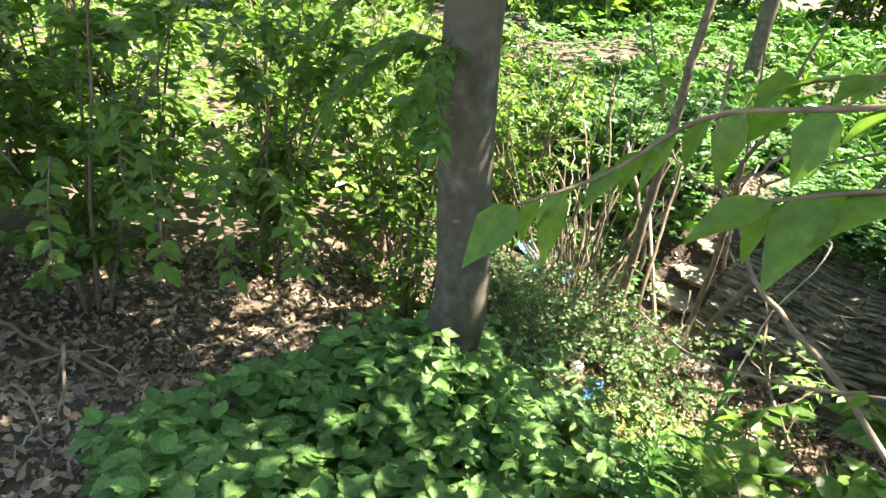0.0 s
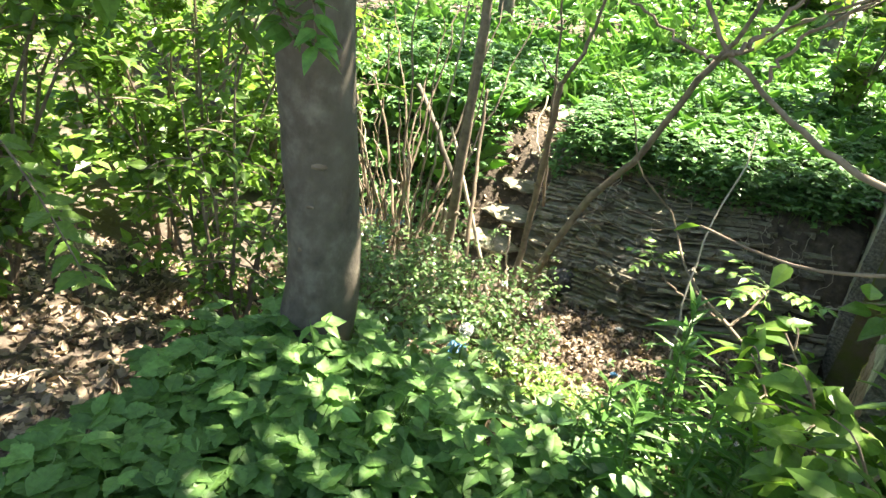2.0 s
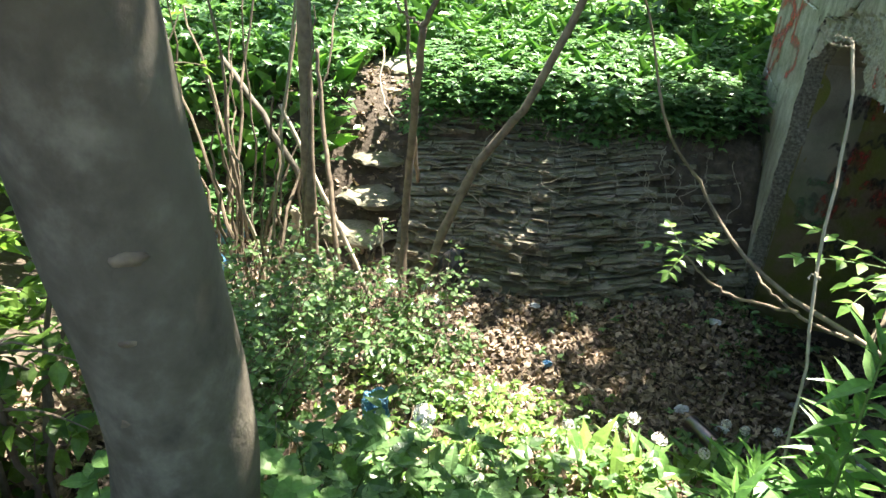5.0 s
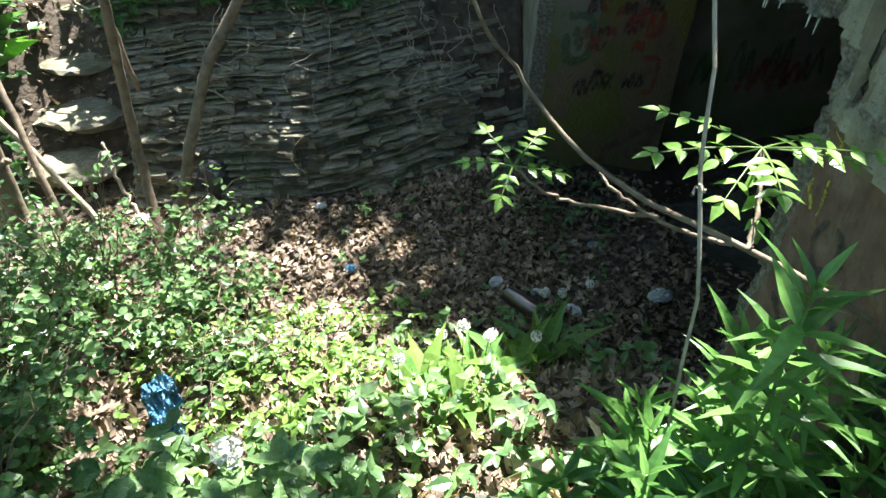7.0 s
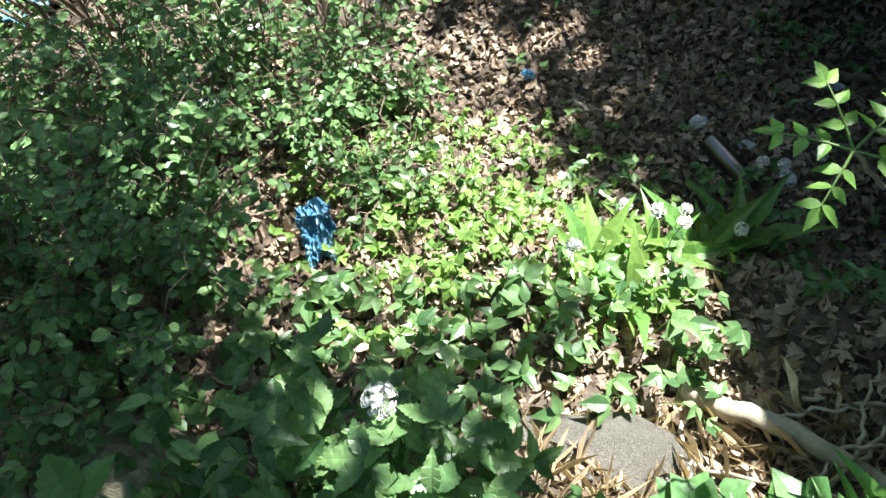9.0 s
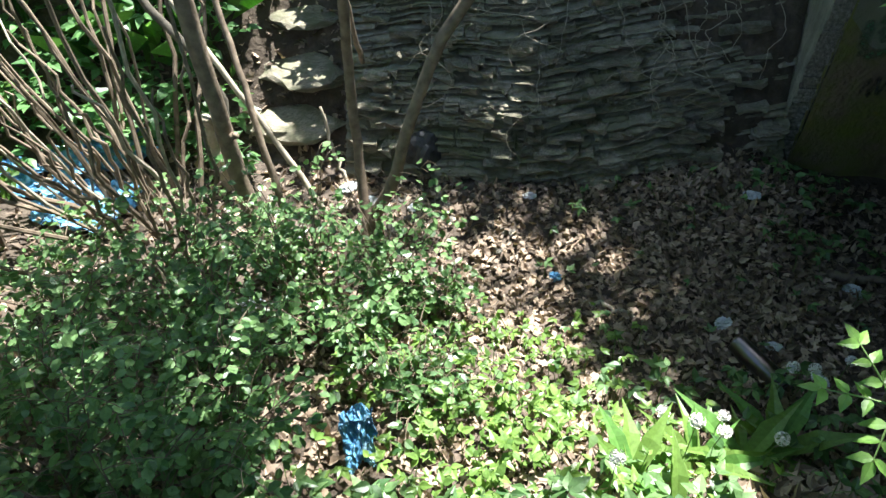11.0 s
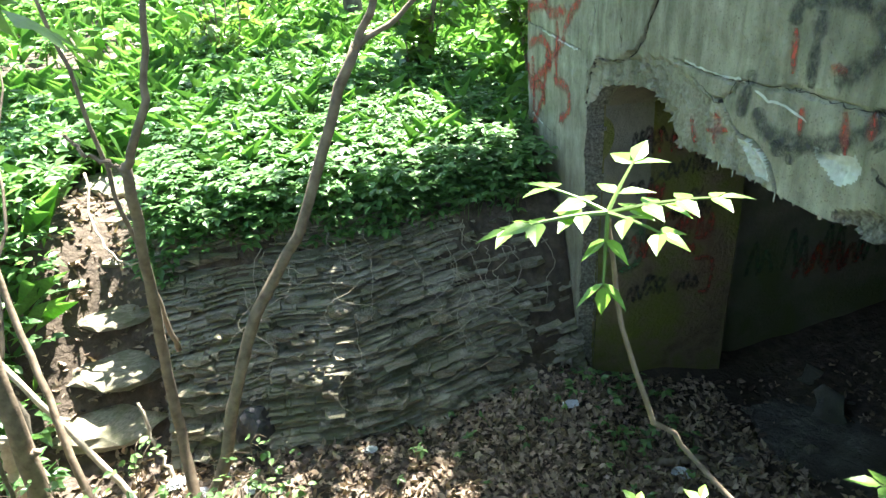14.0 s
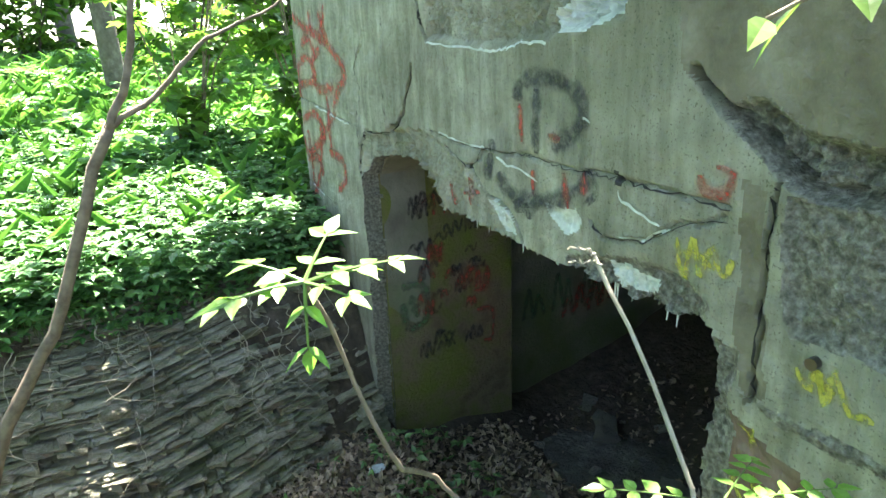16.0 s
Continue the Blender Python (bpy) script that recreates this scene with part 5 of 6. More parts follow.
# ---- dry grass on the bare bank ----
dg = np.random.default_rng(58)
dx, dy = dg.uniform(0.35, 1.3, 900), dg.uniform(0.9, 1.32, 900)
straw = part("dry_grass", scatter(quick_leaf(0.03, 0.01, 0.2), np.stack([dx, dy, ground_z(dx, dy) + dg.uniform(0.005, 0.03, 900)], -1), dg.uniform(0, 6.28, 900), dg.normal(size=900) * 0.2 + 0.08, dg.normal(size=900) * 0.3, dg.uniform(0.06, 0.2, 900)), STRAW)
tagged(straw, "bleached dry grass lying on the bare bank", "dry grass", kind="stuff")


# ---- grass on the terrace ----
def grass(name, n, area, h, seed, label):
    g = np.random.default_rng(seed)
    x, y = g.uniform(area[0], area[1], n), g.uniform(area[2], area[3], n)
    ok = ((x < front_x(y) - 0.05) & ((x > -0.8) | (x < -1.55))) | (y > 5.7)
    x, y = x[ok], y[ok]
    k = len(x)
    p = np.stack([x, y, ground_z(x, y)], -1)
    return tagged(part(name, scatter(quick_leaf(0.05, 0.01, 0.35), p, g.uniform(0, 6.28, k), g.uniform(0.8, 1.5, k), g.normal(size=k) * 0.3, g.uniform(h[0], h[1], k)), GRASS), label, "grass", kind="stuff")


grass("grass", 5200, (-1.6, 3.0, 5.0, 10.5), (0.2, 0.5), 51, "long green grass among the herbs")
grass("grass", 2500, (-5, -1.3, 4.2, 8), (0.2, 0.5), 52, "long green grass on the bank")
grass("grass", 6000, (-12, 10, 9, 22), (0.3, 0.6), 53, "long meadow grass below the wood")
shrub("maple_shrub", "dark green maple shrub beside the bunker", 1.25, 7.0, 2.6, 1.0, 7, 500, (0.12, 0.2), 91, SHRUB, shape=MAPLE, twigs=7)
shrub("maple_shrub", "dark green maple shrub beside the bunker", 2.2, 6.3, 2.8, 0.9, 7, 500, (0.12, 0.2), 92, SHRUB, shape=MAPLE, twigs=7)
shrub("maple_shrub", "young maple in the meadow", -0.6, 8.2, 1.8, 0.7, 5, 200, (0.12, 0.18), 93, BRIGHT, shape=MAPLE, twigs=6)
for k, (x, y, h) in enumerate([(1.72, 0.42, 0.9), (2.1, -0.3, 1.5), (1.6, 0.05, 0.7), (1.5, 0.45, 0.6)]):
    shrub("elder_shrub", "low leafy green shrub on the earth slope", x, y, h, 0.5, 7, 520, (0.07, 0.12), 95 + k, SHRUB, group="thicket", shape=OVATE, radius=0.01, twigs=7)


# ---- rubbish ----
def film_sheet(name, label, category, x, y, z, size, material, seed, turn=0.0, tilt=0.0):
    """A crumpled sheet of plastic film, hanging or lying in folds."""
    n = 46
    u, v = np.meshgrid(np.linspace(-1, 1, n), np.linspace(-1, 1, n))
    pts = []
    for a, b_ in zip(u.ravel(), v.ravel()):
        q = Vector((a * 1.7, b_ * 1.7, seed * 3.1))
        h = noise.noise(q) * 0.5 + abs(noise.noise(q * 2.4)) * 0.55 + abs(noise.noise(q * 5.5)) * 0.25
        w = noise.noise(q * 1.3 + Vector((9, 0, 0))) * 0.35
        edge = 1 - 0.22 * noise.noise(Vector((math.atan2(b_, a) * 1.5, seed, 0)))
        pts.append(((a * edge + w) * size[0], (b_ * edge + noise.noise(q * 1.4 + Vector((0, 7, 0))) * 0.35) * size[1], h * size[2]))
    i = np.arange(n * n).reshape(n, n)
    faces = np.stack([i[:-1, :-1], i[:-1, 1:], i[1:, 1:], i[1:, :-1]], -1).reshape(-1, 4).tolist()
    pts = np.array(pts)
    back = pts - np.array([0, 0, 0.003])
    faces = faces + [tuple(k + n * n for k in reversed(q)) for q in faces]
    ob = part(name, (np.concatenate([pts, back]), faces), material)
    ob.matrix_world = pose(x, y, z, tilt, 0, turn)
    return tagged(ob, label, category)


def crumpled(name, label, category, x, y, z, size, material, seed, rough=0.5, flat=1.0, turn=0.0):
    bm = bmesh.new()
    bmesh.ops.create_icosphere(bm, subdivisions=5, radius=1)
    for v in bm.verts:
        c = v.co.copy()
        n = abs(noise.noise(c * 2.2 + Vector((seed, 0, 0)))) + 0.5 * abs(noise.noise(c * 5.5 + Vector((0, seed, 0)))) + 0.25 * abs(noise.noise(c * 13))
        v.co = c * (1.15 - rough * n * 1.3)
    bm.verts.index_update()
    geo = np.array([v.co[:] for v in bm.verts]) * np.array(size), [tuple(v.index for v in f.verts) for f in bm.faces]
    bm.free()
    ob = part(name, geo, material)
    ob.matrix_world = pose(x, y, z, 0, 0, turn)
    return tagged(ob, label, category)


gz = lambda x, y: float(ground_z(x, y))
for k, (x, y, sx, sy, sz, t) in enumerate([(-2.3, 3.75, 0.36, 0.2, 0.13, 20), (-2.2, 3.3, 0.36, 0.22, 0.12, -15), (-2.75, 3.5, 0.24, 0.18, 0.1, 0)]):
    film_sheet("plastic_bag", "crumpled bright blue plastic bag on the litter", "plastic bag", x, y, gz(x, y) + 0.05, (sx * 0.8, sy * 0.8, sz), BLUE_BAG, 3 + k, t)
film_sheet("plastic_bag", "torn blue plastic bag caught in the bushes", "plastic bag", -0.36, 1.93, gz(-0.36, 1.93) + 0.14, (0.06, 0.115, 0.07), BLUE_BAG, 11, 20, 62)
crumpled("bottle_cap_litter", "small crumpled dark blue wrapper", "litter", 0.41, 3.15, gz(0.41, 3.15) + 0.02, (0.035, 0.03, 0.03), BLUE_BAG, 12, 0.6)
crumpled("litter_scrap", "small pale blue scrap of plastic on dry leaves", "litter", 1.45, 3.6, gz(1.45, 3.6) + 0.05, (0.05, 0.035, 0.02), WHITE_LITTER, 13, 0.7)
crumpled("plastic_bottle", "crushed pale plastic bottle", "bottle", 2.1, 2.63, gz(2.1, 2.63) + 0.05, (0.07, 0.045, 0.04), WHITE_LITTER, 14, 0.4)
for k, (x, y, s) in enumerate([(0.27, 3.68, 0.04), (-0.8, 3.7, 0.06), (-0.55, 3.75, 0.05), (-0.4, 3.55, 0.04), (-0.65, 3.62, 0.05), (-1.1, 2.75, 0.07), (-1.0, 3.3, 0.06), (1.55, 2.55, 0.05), (1.95, 3.2, 0.06), (1.4, 2.72, 0.04), (1.2, 2.85, 0.05)]):
    crumpled("litter_scrap", "pale scrap of paper and plastic among leaves", "litter", x, y, gz(x, y) + 0.025, (s, s * 0.7, s * 0.4), WHITE_LITTER, 20 + k, 0.7, turn=k * 40)


def can(x, y, z, length, r, rx, rz):
    e = thing("steel_can", "dark rusty steel can lying on leaves", "can", at=(x, y, z))
    prof = [(0.0, 0.86), (0.012, 0.98), (0.02, 1.0), (0.03, 0.96), (0.04, 1.0), (0.95, 1.0), (0.965, 0.96), (0.975, 1.0), (0.99, 0.98), (1.0, 0.88)]
    part("can_body", tube([(0, 0, t * length) for t, _ in prof], [q * r for _, q in prof], 32), METAL, e, smooth=True)
    part("rim", tube([(0, 0, length), (0, 0, length + 0.008)], [r * 0.8, r * 0.78], 24), METAL, e, smooth=True)
    e.rotation_euler = (radians(rx), 0, radians(rz))
    return e


can(1.22, 2.72, gz(1.3, 2.6) + 0.055, 0.27, 0.048, 92, 35)


# ---- dead wood and rocks ----
def stick(label, pts, r0, r1, material=TWIG, name="dead_branch"):
    o = np.array(pts[0], float)
    g = branch_tube(pts, r0, r1, 16, 8, 0.08, 0.006)
    ob = part(name, (g[0] - o, g[1]), material, smooth=True)
    ob.location = o
    return tagged(ob, label, "branch")


def on(x, y, up=0.02):
    return (x, y, gz(x, y) + up)


stick("broken dead branch lying on the bank", [on(0.84, 1.46), on(1.06, 1.28, 0.07), on(1.4, 1.06, 0.06)], 0.034, 0.024, PALE_TWIG)
for k, (a, b_) in enumerate([((0.95, 1.3), (1.3, 1.35)), ((1.0, 1.2), (0.9, 1.0)), ((1.05, 1.2), (1.4, 1.25)), ((0.85, 1.35), (0.8, 1.1)), ((1.1, 1.1), (1.5, 1.45)), ((0.8, 1.2), (1.15, 1.08)), ((0.7, 1.08), (1.0, 1.16)), ((1.15, 1.38), (1.65, 1.3)), ((0.95, 1.05), (1.2, 1.22)), ((1.2, 1.15), (1.3, 1.45))]):
    stick("dry twig on the leaf litter", [on(*a), on((a[0] + b_[0]) / 2, (a[1] + b_[1]) / 2, 0.07), on(*b_, 0.12 if k % 2 else 0.03)], 0.008, 0.003, PALE_TWIG, "dry_twig")
stick("rotten branch on the leaf heap", [on(1.85, 3.3, 0.04), on(2.0, 3.27, 0.05), on(2.15, 3.28, 0.04)], 0.025, 0.02, TWIG)
stick("pale twig in the hollow", [on(0.56, 2.98), on(0.7, 2.9), on(0.82, 2.84)], 0.014, 0.008, PALE_TWIG, "dry_twig")
stick("thin pale root hanging by the steps", [(-1.25, 4.95, 1.55), (-1.2, 4.7, 1.3), (-1.05, 4.5, 1.12), (-0.9, 4.45, 1.1)], 0.008, 0.006, PALE_TWIG, "hanging_root")
for k, (x0, y0, x1, y1, h) in enumerate([(-1.9, -1.4, -0.4, -0.85, 0.12), (-1.0, -1.2, -0.5, -1.25, 0.3), (-1.5, -0.6, -0.7, -0.65, 0.05), (-1.2, -1.4, -0.6, -0.95, 0.2), (-0.9, -1.5, -0.3, -1.3, 0.25)]):
    stick("fallen dead branch under the thicket", [on(x0, y0, 0.05), on((x0 + x1) / 2, (y0 + y1) / 2 + 0.05, h), on(x1, y1, 0.1)], 0.015 if k < 2 else 0.009, 0.004, TWIG)
for k in range(14):
    x, y = rng.uniform(-1.6, -0.3), rng.uniform(-1.3, 0.6)
    a = rng.uniform(0, 6.28)
    stick("dry twig on the forest floor", [on(x, y), on(x + 0.15 * math.cos(a), y + 0.15 * math.sin(a), 0.05), on(x + 0.3 * math.cos(a), y + 0.3 * math.sin(a), 0.03)], 0.006, 0.002, PALE_TWIG if k % 2 else TWIG, "dry_twig")
stick("cut grey stump in the shoots", [on(-1.5, 3.6, -0.1), (-1.49, 3.6, 0.35), (-1.48, 3.59, 0.62)], 0.035, 0.03, PALE_TWIG, "cut_stump")
stick("leaning dead pole in the shoots", [on(-1.75, 3.75, -0.05), (-1.5, 3.85, 0.55), (-1.9, 4.0, 1.15), (-2.3, 4.2, 1.5)], 0.03, 0.02, BARK, "dead_pole")
stick("leaning thin pole across the shoots", [on(-0.85, 3.45, -0.05), (-1.15, 3.6, 0.5), (-1.5, 3.75, 1.05), (-1.65, 3.8, 1.3)], 0.018, 0.014, PALE_TWIG, "dead_pole")
stick("bent pale root at the steps", [on(-0.82, 3.75, 0.0), (-0.9, 3.85, 0.25), (-0.95, 3.9, 0.5)], 0.012, 0.008, PALE_TWIG, "hanging_root")
# dry strands on the rock bank
strand_rng = np.random.default_rng(77)
for k in range(26):
    x = strand_rng.uniform(-0.5, 1.6)
    z = strand_rng.uniform(0.7, 1.18)
    L = strand_rng.uniform(0.15, 0.5)
    pts = [(x + strand_rng.normal() * 0.03 * i, bank_y(z - L * i / 4) - 0.1 - 0.01 * i, z - L * i / 4) for i in range(5)]
    stick("dry strand hanging over the rock bank", pts, 0.0025, 0.0015, PALE_TWIG, "dry_strand")
rock(0.52, 1.18, gz(0.52, 1.18) - 0.01, 0.34, 0.14, 0.07, ROUGH_CONCRETE, "rock", "pale flat stone in the near bank", 8, 1)
rock(-0.62, 0.98, gz(-0.62, 0.98) + 0.02, 0.3, 0.2, 0.12, ROCK, "rock", "large grey stone in the near bank", -20, 2)
rock(0.3, 1.06, gz(0.3, 1.06) + 0.02, 0.05, 0.04, 0.04, ROUGH_CONCRETE, "rock", "small pale stone on the bank", 0, 3)
rock(0.72, 1.12, gz(0.72, 1.12) + 0.02, 0.05, 0.04, 0.03, ROUGH_CONCRETE, "rock", "small pale stone on the bank", 0, 4)
RUBBLE = rock_meshes(8)
for me in RUBBLE:
    me.name = "rubble"
    me.materials[0] = ROUGH_CONCRETE
for k in range(46):
    x, y = float(rng.uniform(1.75, 4.4)), float(rng.uniform(1.9, 4.0))
    s = float(rng.uniform(0.03, 0.14)) * (0.6 if k % 3 else 1)
    lump = new("rubble", RUBBLE[k % 8])
    lump.matrix_world = pose(x, y, -0.14 - 0.055 * (x - 1.9) + s * 0.25, rng.uniform(-30, 30), rng.uniform(-30, 30), rng.uniform(0, 360)) @ Matrix.Diagonal((s * 1.5, s, s * 0.7, 1))
    tagged(lump, "broken lump of concrete on the earth floor", "rubble", "rubble in the bunker")
litter("floor_debris", "dry leaves and dirt blown into the bunker", 1500, (1.7, 4.2, 1.8, 4.0), (0.02, 0.06), 61)
for k, (x, y, z, s) in enumerate([(0.2, 4.26, 0.7, 0.08), (-0.62, 4.15, 0.5, 0.07)]):
    rock(x, y - 0.02, z, s, s * 0.7, s * 0.55, ROCK, "rock", "loose block sticking out of the rock bank", 25 * k, k + 70)
for k in range(30):
    x, y = rng.uniform(-0.9, 0.2), rng.uniform(3.3, 3.85)
    s = rng.uniform(0.012, 0.03)
    rock(x, y, gz(x, y) + 0.005, s * 1.3, s, s * 0.7, ROUGH_CONCRETE, "pebble", "pale pebble at the foot of the bank", rng.uniform(0, 180), k + 90)

# ---- paint and marks on the concrete ----
ACROSS = (-1.15, -0.8, -0.45, 0.45, 0.8, 1.15)


def sprayed(geo, material, label):
    """A stroke of paint that thins out towards its edges."""
    ob = bpart("graffiti_stroke", geo, material, label)
    cover = ob.data.attributes.new("cover", 'FLOAT', 'POINT')
    cover.data.foreach_set("value", np.tile([0.0, 0.55, 1.0, 1.0, 0.55, 0.0], len(geo[0]) // 6))
    return ob


def ribbon(points, width, place, seed, shake=0.0):
    """A sprayed stroke: a band along points of a wall's plane, laid on it by place(a, b)."""
    g = np.random.default_rng(seed)
    p = np.array(points, float)
    n = max(6, int(np.linalg.norm(np.diff(p, axis=0), axis=1).sum() / 0.02))
    line = smooth_line(np.c_[p, np.zeros(len(p))], n)[:, :2] if len(p) > 2 else np.linspace(p[0], p[1], n)
    line = line + g.normal(size=line.shape) * shake
    d = np.gradient(line, axis=0)
    d /= np.linalg.norm(d, axis=1)[:, None] + 1e-9
    nrm = np.stack([-d[:, 1], d[:, 0]], -1)
    w = width / 2 * (1 + 0.18 * g.normal(size=n))
    w[0] *= 0.5
    w[-1] *= 0.5
    rows = [place(*(line + nrm * (w * s)[:, None]).T) for s in ACROSS]
    v = np.stack(rows, 1).reshape(-1, 3)
    f = [(i * 6 + j, i * 6 + j + 1, (i + 1) * 6 + j + 1, (i + 1) * 6 + j) for i in range(n - 1) for j in range(5)]
    return v, f


def on_front(y, z):
    return np.stack([front_x(y) + front_depth(y, z) - 0.004, y, z], -1)


def on_jamb(x, z):
    return np.stack([x, 4.075 + 0.03 * (x - 1.8) - 0.035 + 0 * z, z], -1)


def on_inner(x, z):
    return np.stack([x, 4.3 + 0.044 * (x - 2.76) - 0.06 + 0 * z, z], -1)


FRONT_BLACK = [[(2.268, 2.43), (2.268, 2.342), (2.275, 2.223)], [(2.374, 2.385), (2.366, 2.431), (2.303, 2.46), (2.202, 2.464), (2.106, 2.445), (2.04, 2.404), (2.032, 2.353), (2.07, 2.314), (2.138, 2.275), (2.18, 2.262)],
               [(2.549, 2.24), (2.557, 2.179), (2.592, 2.08)], [(2.497, 2.129), (2.465, 2.075), (2.374, 2.057), (2.279, 2.064), (2.173, 2.082), (2.063, 2.133), (1.999, 2.183), (1.987, 2.215)], [(1.99, 2.14), (1.97, 2.12)], [(2.38, 2.05), (2.37, 2.0)], [(2.32, 2.05), (2.31, 1.99)]]
FRONT_RED = [[(5.303, 2.792), (5.033, 2.698), (4.687, 2.636), (4.352, 2.51), (4.241, 2.417), (4.37, 2.326), (4.513, 2.201)], [(4.698, 2.559), (4.91, 2.478), (4.832, 2.315), (4.454, 2.334)], [(5.3, 2.223), (5.253, 2.444), (5.012, 2.504), (4.875, 2.369), (5.276, 2.323)],
             [(5.3, 2.062), (4.965, 2.136), (4.774, 2.011), (5.248, 1.828), (5.3, 1.944)], [(4.642, 2.271), (4.639, 1.915)], [(5.28, 1.776), (4.906, 1.817), (5.182, 1.515)], [(4.689, 1.908), (4.414, 1.893), (4.384, 1.762), (4.574, 1.669)],
             [(4.909, 2.8), (4.833, 2.639)], [(4.666, 2.787), (4.512, 2.583)], [(4.471, 2.178), (4.883, 1.969)], [(4.54, 2.81), (4.67, 2.59)], [(5.2, 2.0), (5.15, 1.59)], [(4.84, 2.13), (4.91, 1.71)], [(5.15, 2.6), (4.95, 2.62), (4.8, 2.5)]]
FRONT_DRIPS = [[(2.368, 2.378), (2.358, 2.251)], [(2.291, 2.166), (2.286, 2.084)], [(2.117, 2.185), (2.092, 2.075)], [(2.028, 2.201), (2.009, 2.132)], [(2.846, 1.979), (2.679, 2.014)], [(2.764, 2.064), (2.756, 1.946)], [(2.199, 2.292), (2.139, 2.281)], [(1.589, 2.266), (1.568, 2.229), (1.519, 2.231), (1.494, 2.281), (1.542, 2.293)], [(2.95, 2.01), (2.89, 1.92)]]
FRONT_YELLOW = [[(1.643, 2.099), (1.615, 2.002), (1.59, 2.112), (1.563, 2.019), (1.537, 2.098), (1.497, 2.039), (1.472, 2.089)], [(1.63, 2.06), (1.57, 2.07), (1.52, 2.05)], [(1.64, 2.03), (1.6, 2.0)], [(1.29, 1.9), (1.258, 1.862), (1.242, 1.923), (1.218, 1.843), (1.207, 1.927), (1.172, 1.855), (1.139, 1.86), (1.118, 1.86)], [(1.26, 1.9), (1.2, 1.88)], [(1.416, 1.69), (1.374, 1.675), (1.386, 1.645), (1.37, 1.701)]]


def scribble(x, z, w, h, turns, seed):
    """An unreadable little tag: a zigzag hand stroke."""
    r = random.Random(seed)
    return [(x + w * k / turns + r.uniform(-0.25, 0.25) * w / turns, z + h * (k % 2) * r.uniform(0.6, 1.0) + r.uniform(-0.1, 0.1) * h) for k in range(turns + 1)]


tag_rng = random.Random(17)
JAMB_BLACK = [scribble(tag_rng.uniform(1.95, 2.45), tag_rng.uniform(0.55, 1.6), tag_rng.uniform(0.07, 0.16), tag_rng.uniform(0.06, 0.14), tag_rng.randint(3, 6), k) for k in range(24)]
JAMB_RED = [scribble(tag_rng.uniform(2.0, 2.5), tag_rng.uniform(0.6, 1.7), tag_rng.uniform(0.06, 0.12), tag_rng.uniform(0.08, 0.16), tag_rng.randint(2, 5), 60 + k) for k in range(11)]
JAMB_RED += [[(2.4, 1.11), (2.54, 1.12), (2.55, 0.96), (2.44, 0.96)], [(2.46, 0.81), (2.59, 0.78), (2.58, 0.57), (2.51, 0.57)], [(2.07, 1.62), (2.15, 1.67), (2.15, 1.54)]]
JAMB_GREEN = [[(1.89, 1.11), (2.05, 1.08), (2.06, 0.86), (1.93, 0.82), (1.89, 1.0)], [(1.95, 1.04), (2.0, 0.88)]]
INNER_RED = [scribble(3.4 + 0.14 * k, 0.42 + 0.05 * (k % 2), 0.16, 0.24, 3, 80 + k) for k in range(4)]
INNER_BLACK = [scribble(3.0 + 0.3 * k, 0.5, 0.2, 0.3, 4, 90 + k) for k in range(4)]
count = 0
for lines, width, material, place, word in ((FRONT_BLACK, 0.062, BLACK_PAINT, on_front, "black"), (FRONT_RED, 0.075, RED_PAINT, on_front, "red"), (FRONT_DRIPS, 0.03, RED_PAINT, on_front, "red"), (FRONT_YELLOW, 0.022, YELLOW_PAINT, on_front, "yellow"),
                                      (JAMB_BLACK, 0.026, BLACK_PAINT, on_jamb, "black"), (JAMB_RED, 0.036, RED_PAINT, on_jamb, "red"), (JAMB_GREEN, 0.06, GREEN_PAINT, on_jamb, "green"), (INNER_RED, 0.05, RED_PAINT, on_inner, "red"), (INNER_BLACK, 0.04, GREEN_PAINT, on_inner, "green")):
    for line in lines:
        count += 1
        sprayed(ribbon(line, width, place, count), material, word + " sprayed paint stroke")
# hairline cracks: dark bands put in for the shade inside them
for k, (line, half, depth) in enumerate(CRACKS):
    if half < 0.015:
        bpart("crack", ribbon(line, half * (0.45 if half < 0.01 else 0.9), on_front, 400 + k, 0.003), DARK_CRACK)
# roots and lime drips under the lintel
for k in range(8):
    y = float(rng.uniform(1.6, 2.9))
    L = float(rng.uniform(0.015, 0.06))
    g = tube([(front_x(y) + 0.04, y, 1.885), (front_x(y) + 0.04, y + 0.003, 1.885 - L)], [0.004, 0.0015], 6)
    bpart("lime_drip", g, LIME)

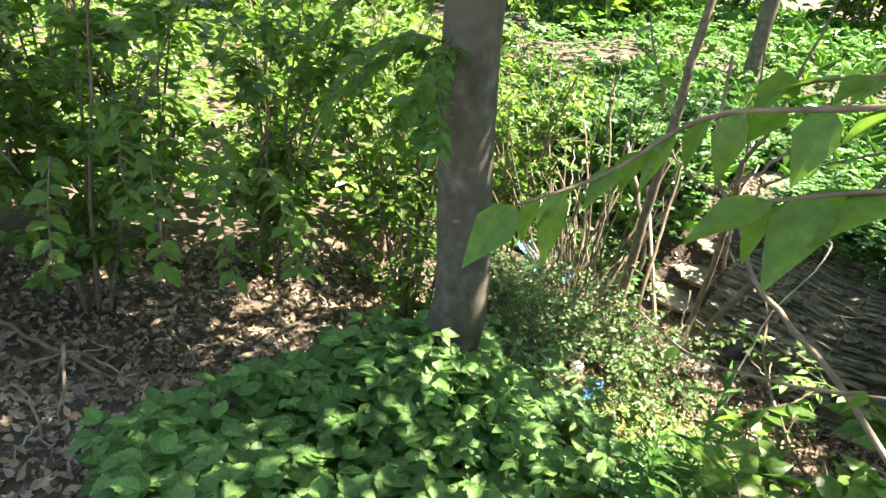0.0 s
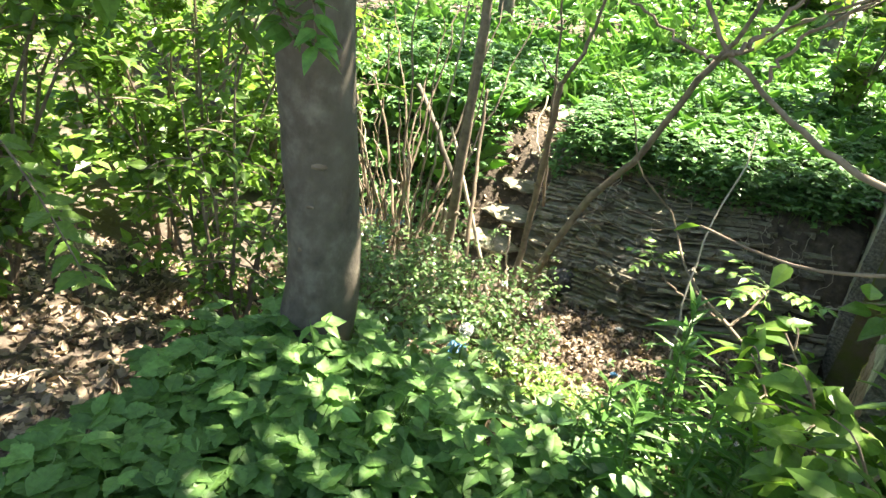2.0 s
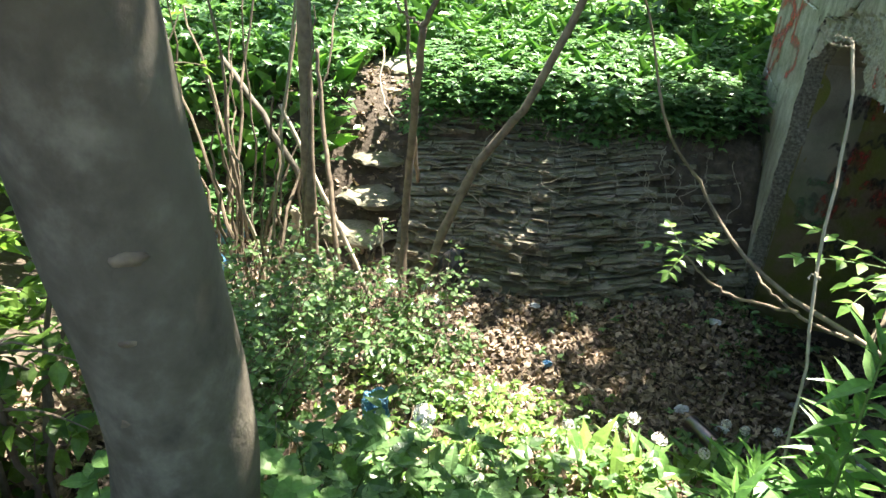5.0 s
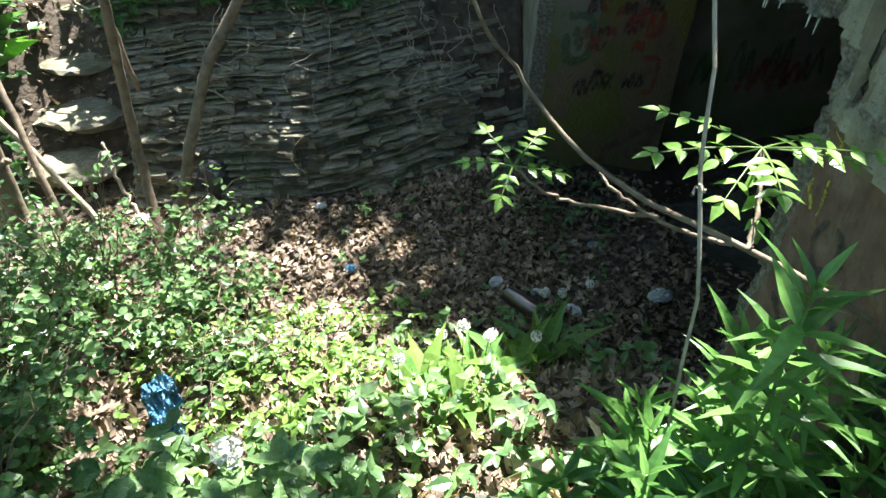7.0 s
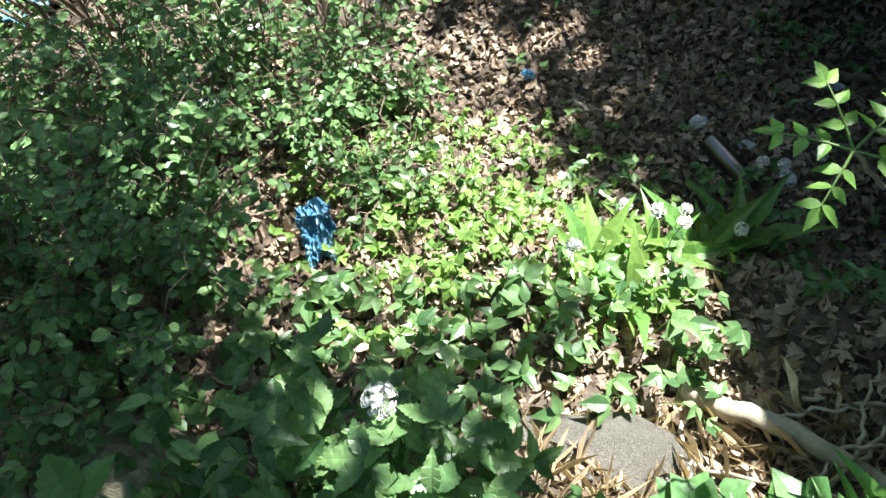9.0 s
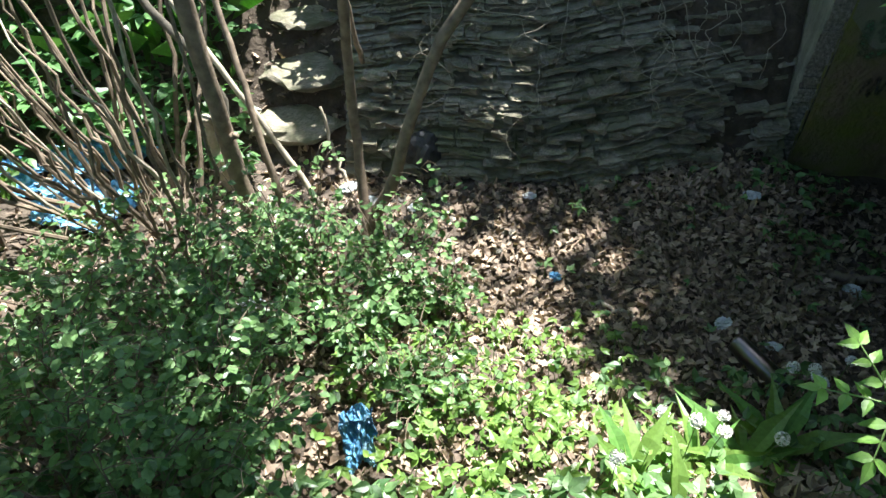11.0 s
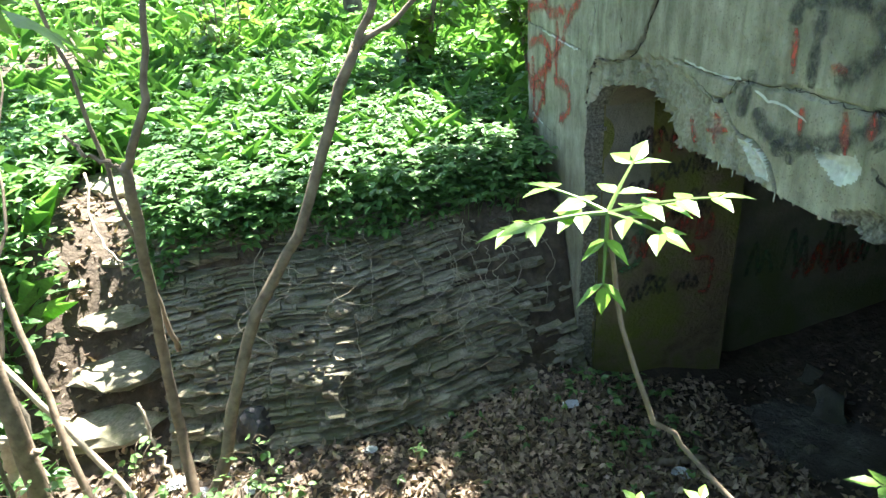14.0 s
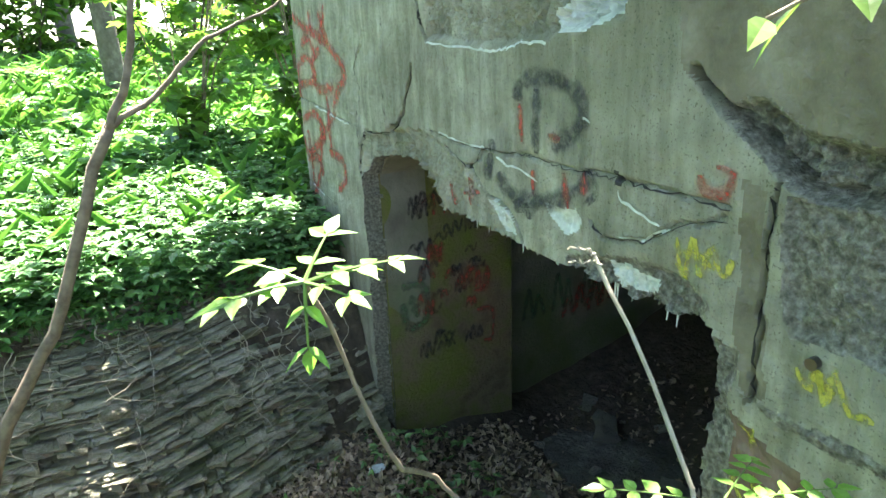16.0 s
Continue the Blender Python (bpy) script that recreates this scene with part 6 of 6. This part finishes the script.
# lime lines along the cracks
for k, line in enumerate([[(3.092, 2.582), (2.75, 2.558), (2.524, 2.547), (2.404, 2.562), (2.36, 2.572), (2.215, 2.567)], [(3.0, 2.215), (2.9, 2.208), (2.75, 2.197), (2.6, 2.2)], [(2.516, 2.178), (2.435, 2.162), (2.359, 2.154), (2.264, 2.13)], [(4.95, 2.19), (4.6, 2.16), (4.25, 2.13)], [(5.2, 1.6), (4.9, 1.57)],
                          [(1.87, 2.175), (1.851, 2.146), (1.793, 2.138), (1.736, 2.12), (1.703, 2.113)], [(1.85, 2.043), (1.76, 2.066), (1.68, 2.108)], [(2.03, 2.36), (2.0, 2.35)]]):
    bpart("lime_line", ribbon(line, 0.007, on_front, 900 + k, 0.003), LIME)
bpart("iron_stub", tube([(front_x(1.25) - 0.02, 1.25, 1.93), (front_x(1.25) + 0.05, 1.25, 1.93)], [0.014, 0.014], 12), METAL)

# broken lumps along the wide break of the front
for k in range(110):
    y = float(rng.uniform(1.02, 1.58))
    z = 2.3 + max(0.0, y - 1.33) * 0.68 + float(rng.normal()) * 0.03
    s = float(rng.uniform(0.01, 0.042))
    lump = new("concrete_lump", RUBBLE[k % 8])
    lump.parent, lump.matrix_parent_inverse = BUNKER, BUNKER_INV
    lump.matrix_world = pose(front_x(y) + float(front_depth(np.array(y), np.array(z))) - 0.002, y, z, rng.uniform(0, 360), rng.uniform(0, 360), rng.uniform(0, 360)) @ Matrix.Diagonal((s, s * 0.8, s * 0.7, 1))
for lines, width, material in (([[(1.3, 1.5), (1.33, 1.42), (1.28, 1.36), (1.22, 1.42), (1.27, 1.5)], [(1.2, 1.3), (1.12, 1.28), (1.1, 1.36)], [(1.38, 1.2), (1.3, 1.12)]], 0.025, BLACK_PAINT), ([[(1.42, 1.55), (1.38, 1.48)], [(1.36, 1.58), (1.35, 1.48)]], 0.02, YELLOW_PAINT)):
    for line in lines:
        count += 1
        sprayed(ribbon(line, width, on_front, count), material, "small sprayed paint stroke")

# ragged mass hanging inside the top of the entrance
for k in range(16):
    y = 3.2 + 0.055 * k
    s = float(rng.uniform(0.09, 0.15))
    lump = new("concrete_lump", RUBBLE[k % 8])
    lump.parent, lump.matrix_parent_inverse = BUNKER, BUNKER_INV
    lump.matrix_world = pose(front_x(y) + 0.2 + float(rng.uniform(-0.05, 0.05)), y, 1.97 + 0.06 * math.sin(math.pi * k / 15) + float(rng.normal()) * 0.012, rng.uniform(-20, 20), rng.uniform(-20, 20), rng.uniform(0, 360)) @ Matrix.Diagonal((s * 1.6, s * 1.2, s, 1))
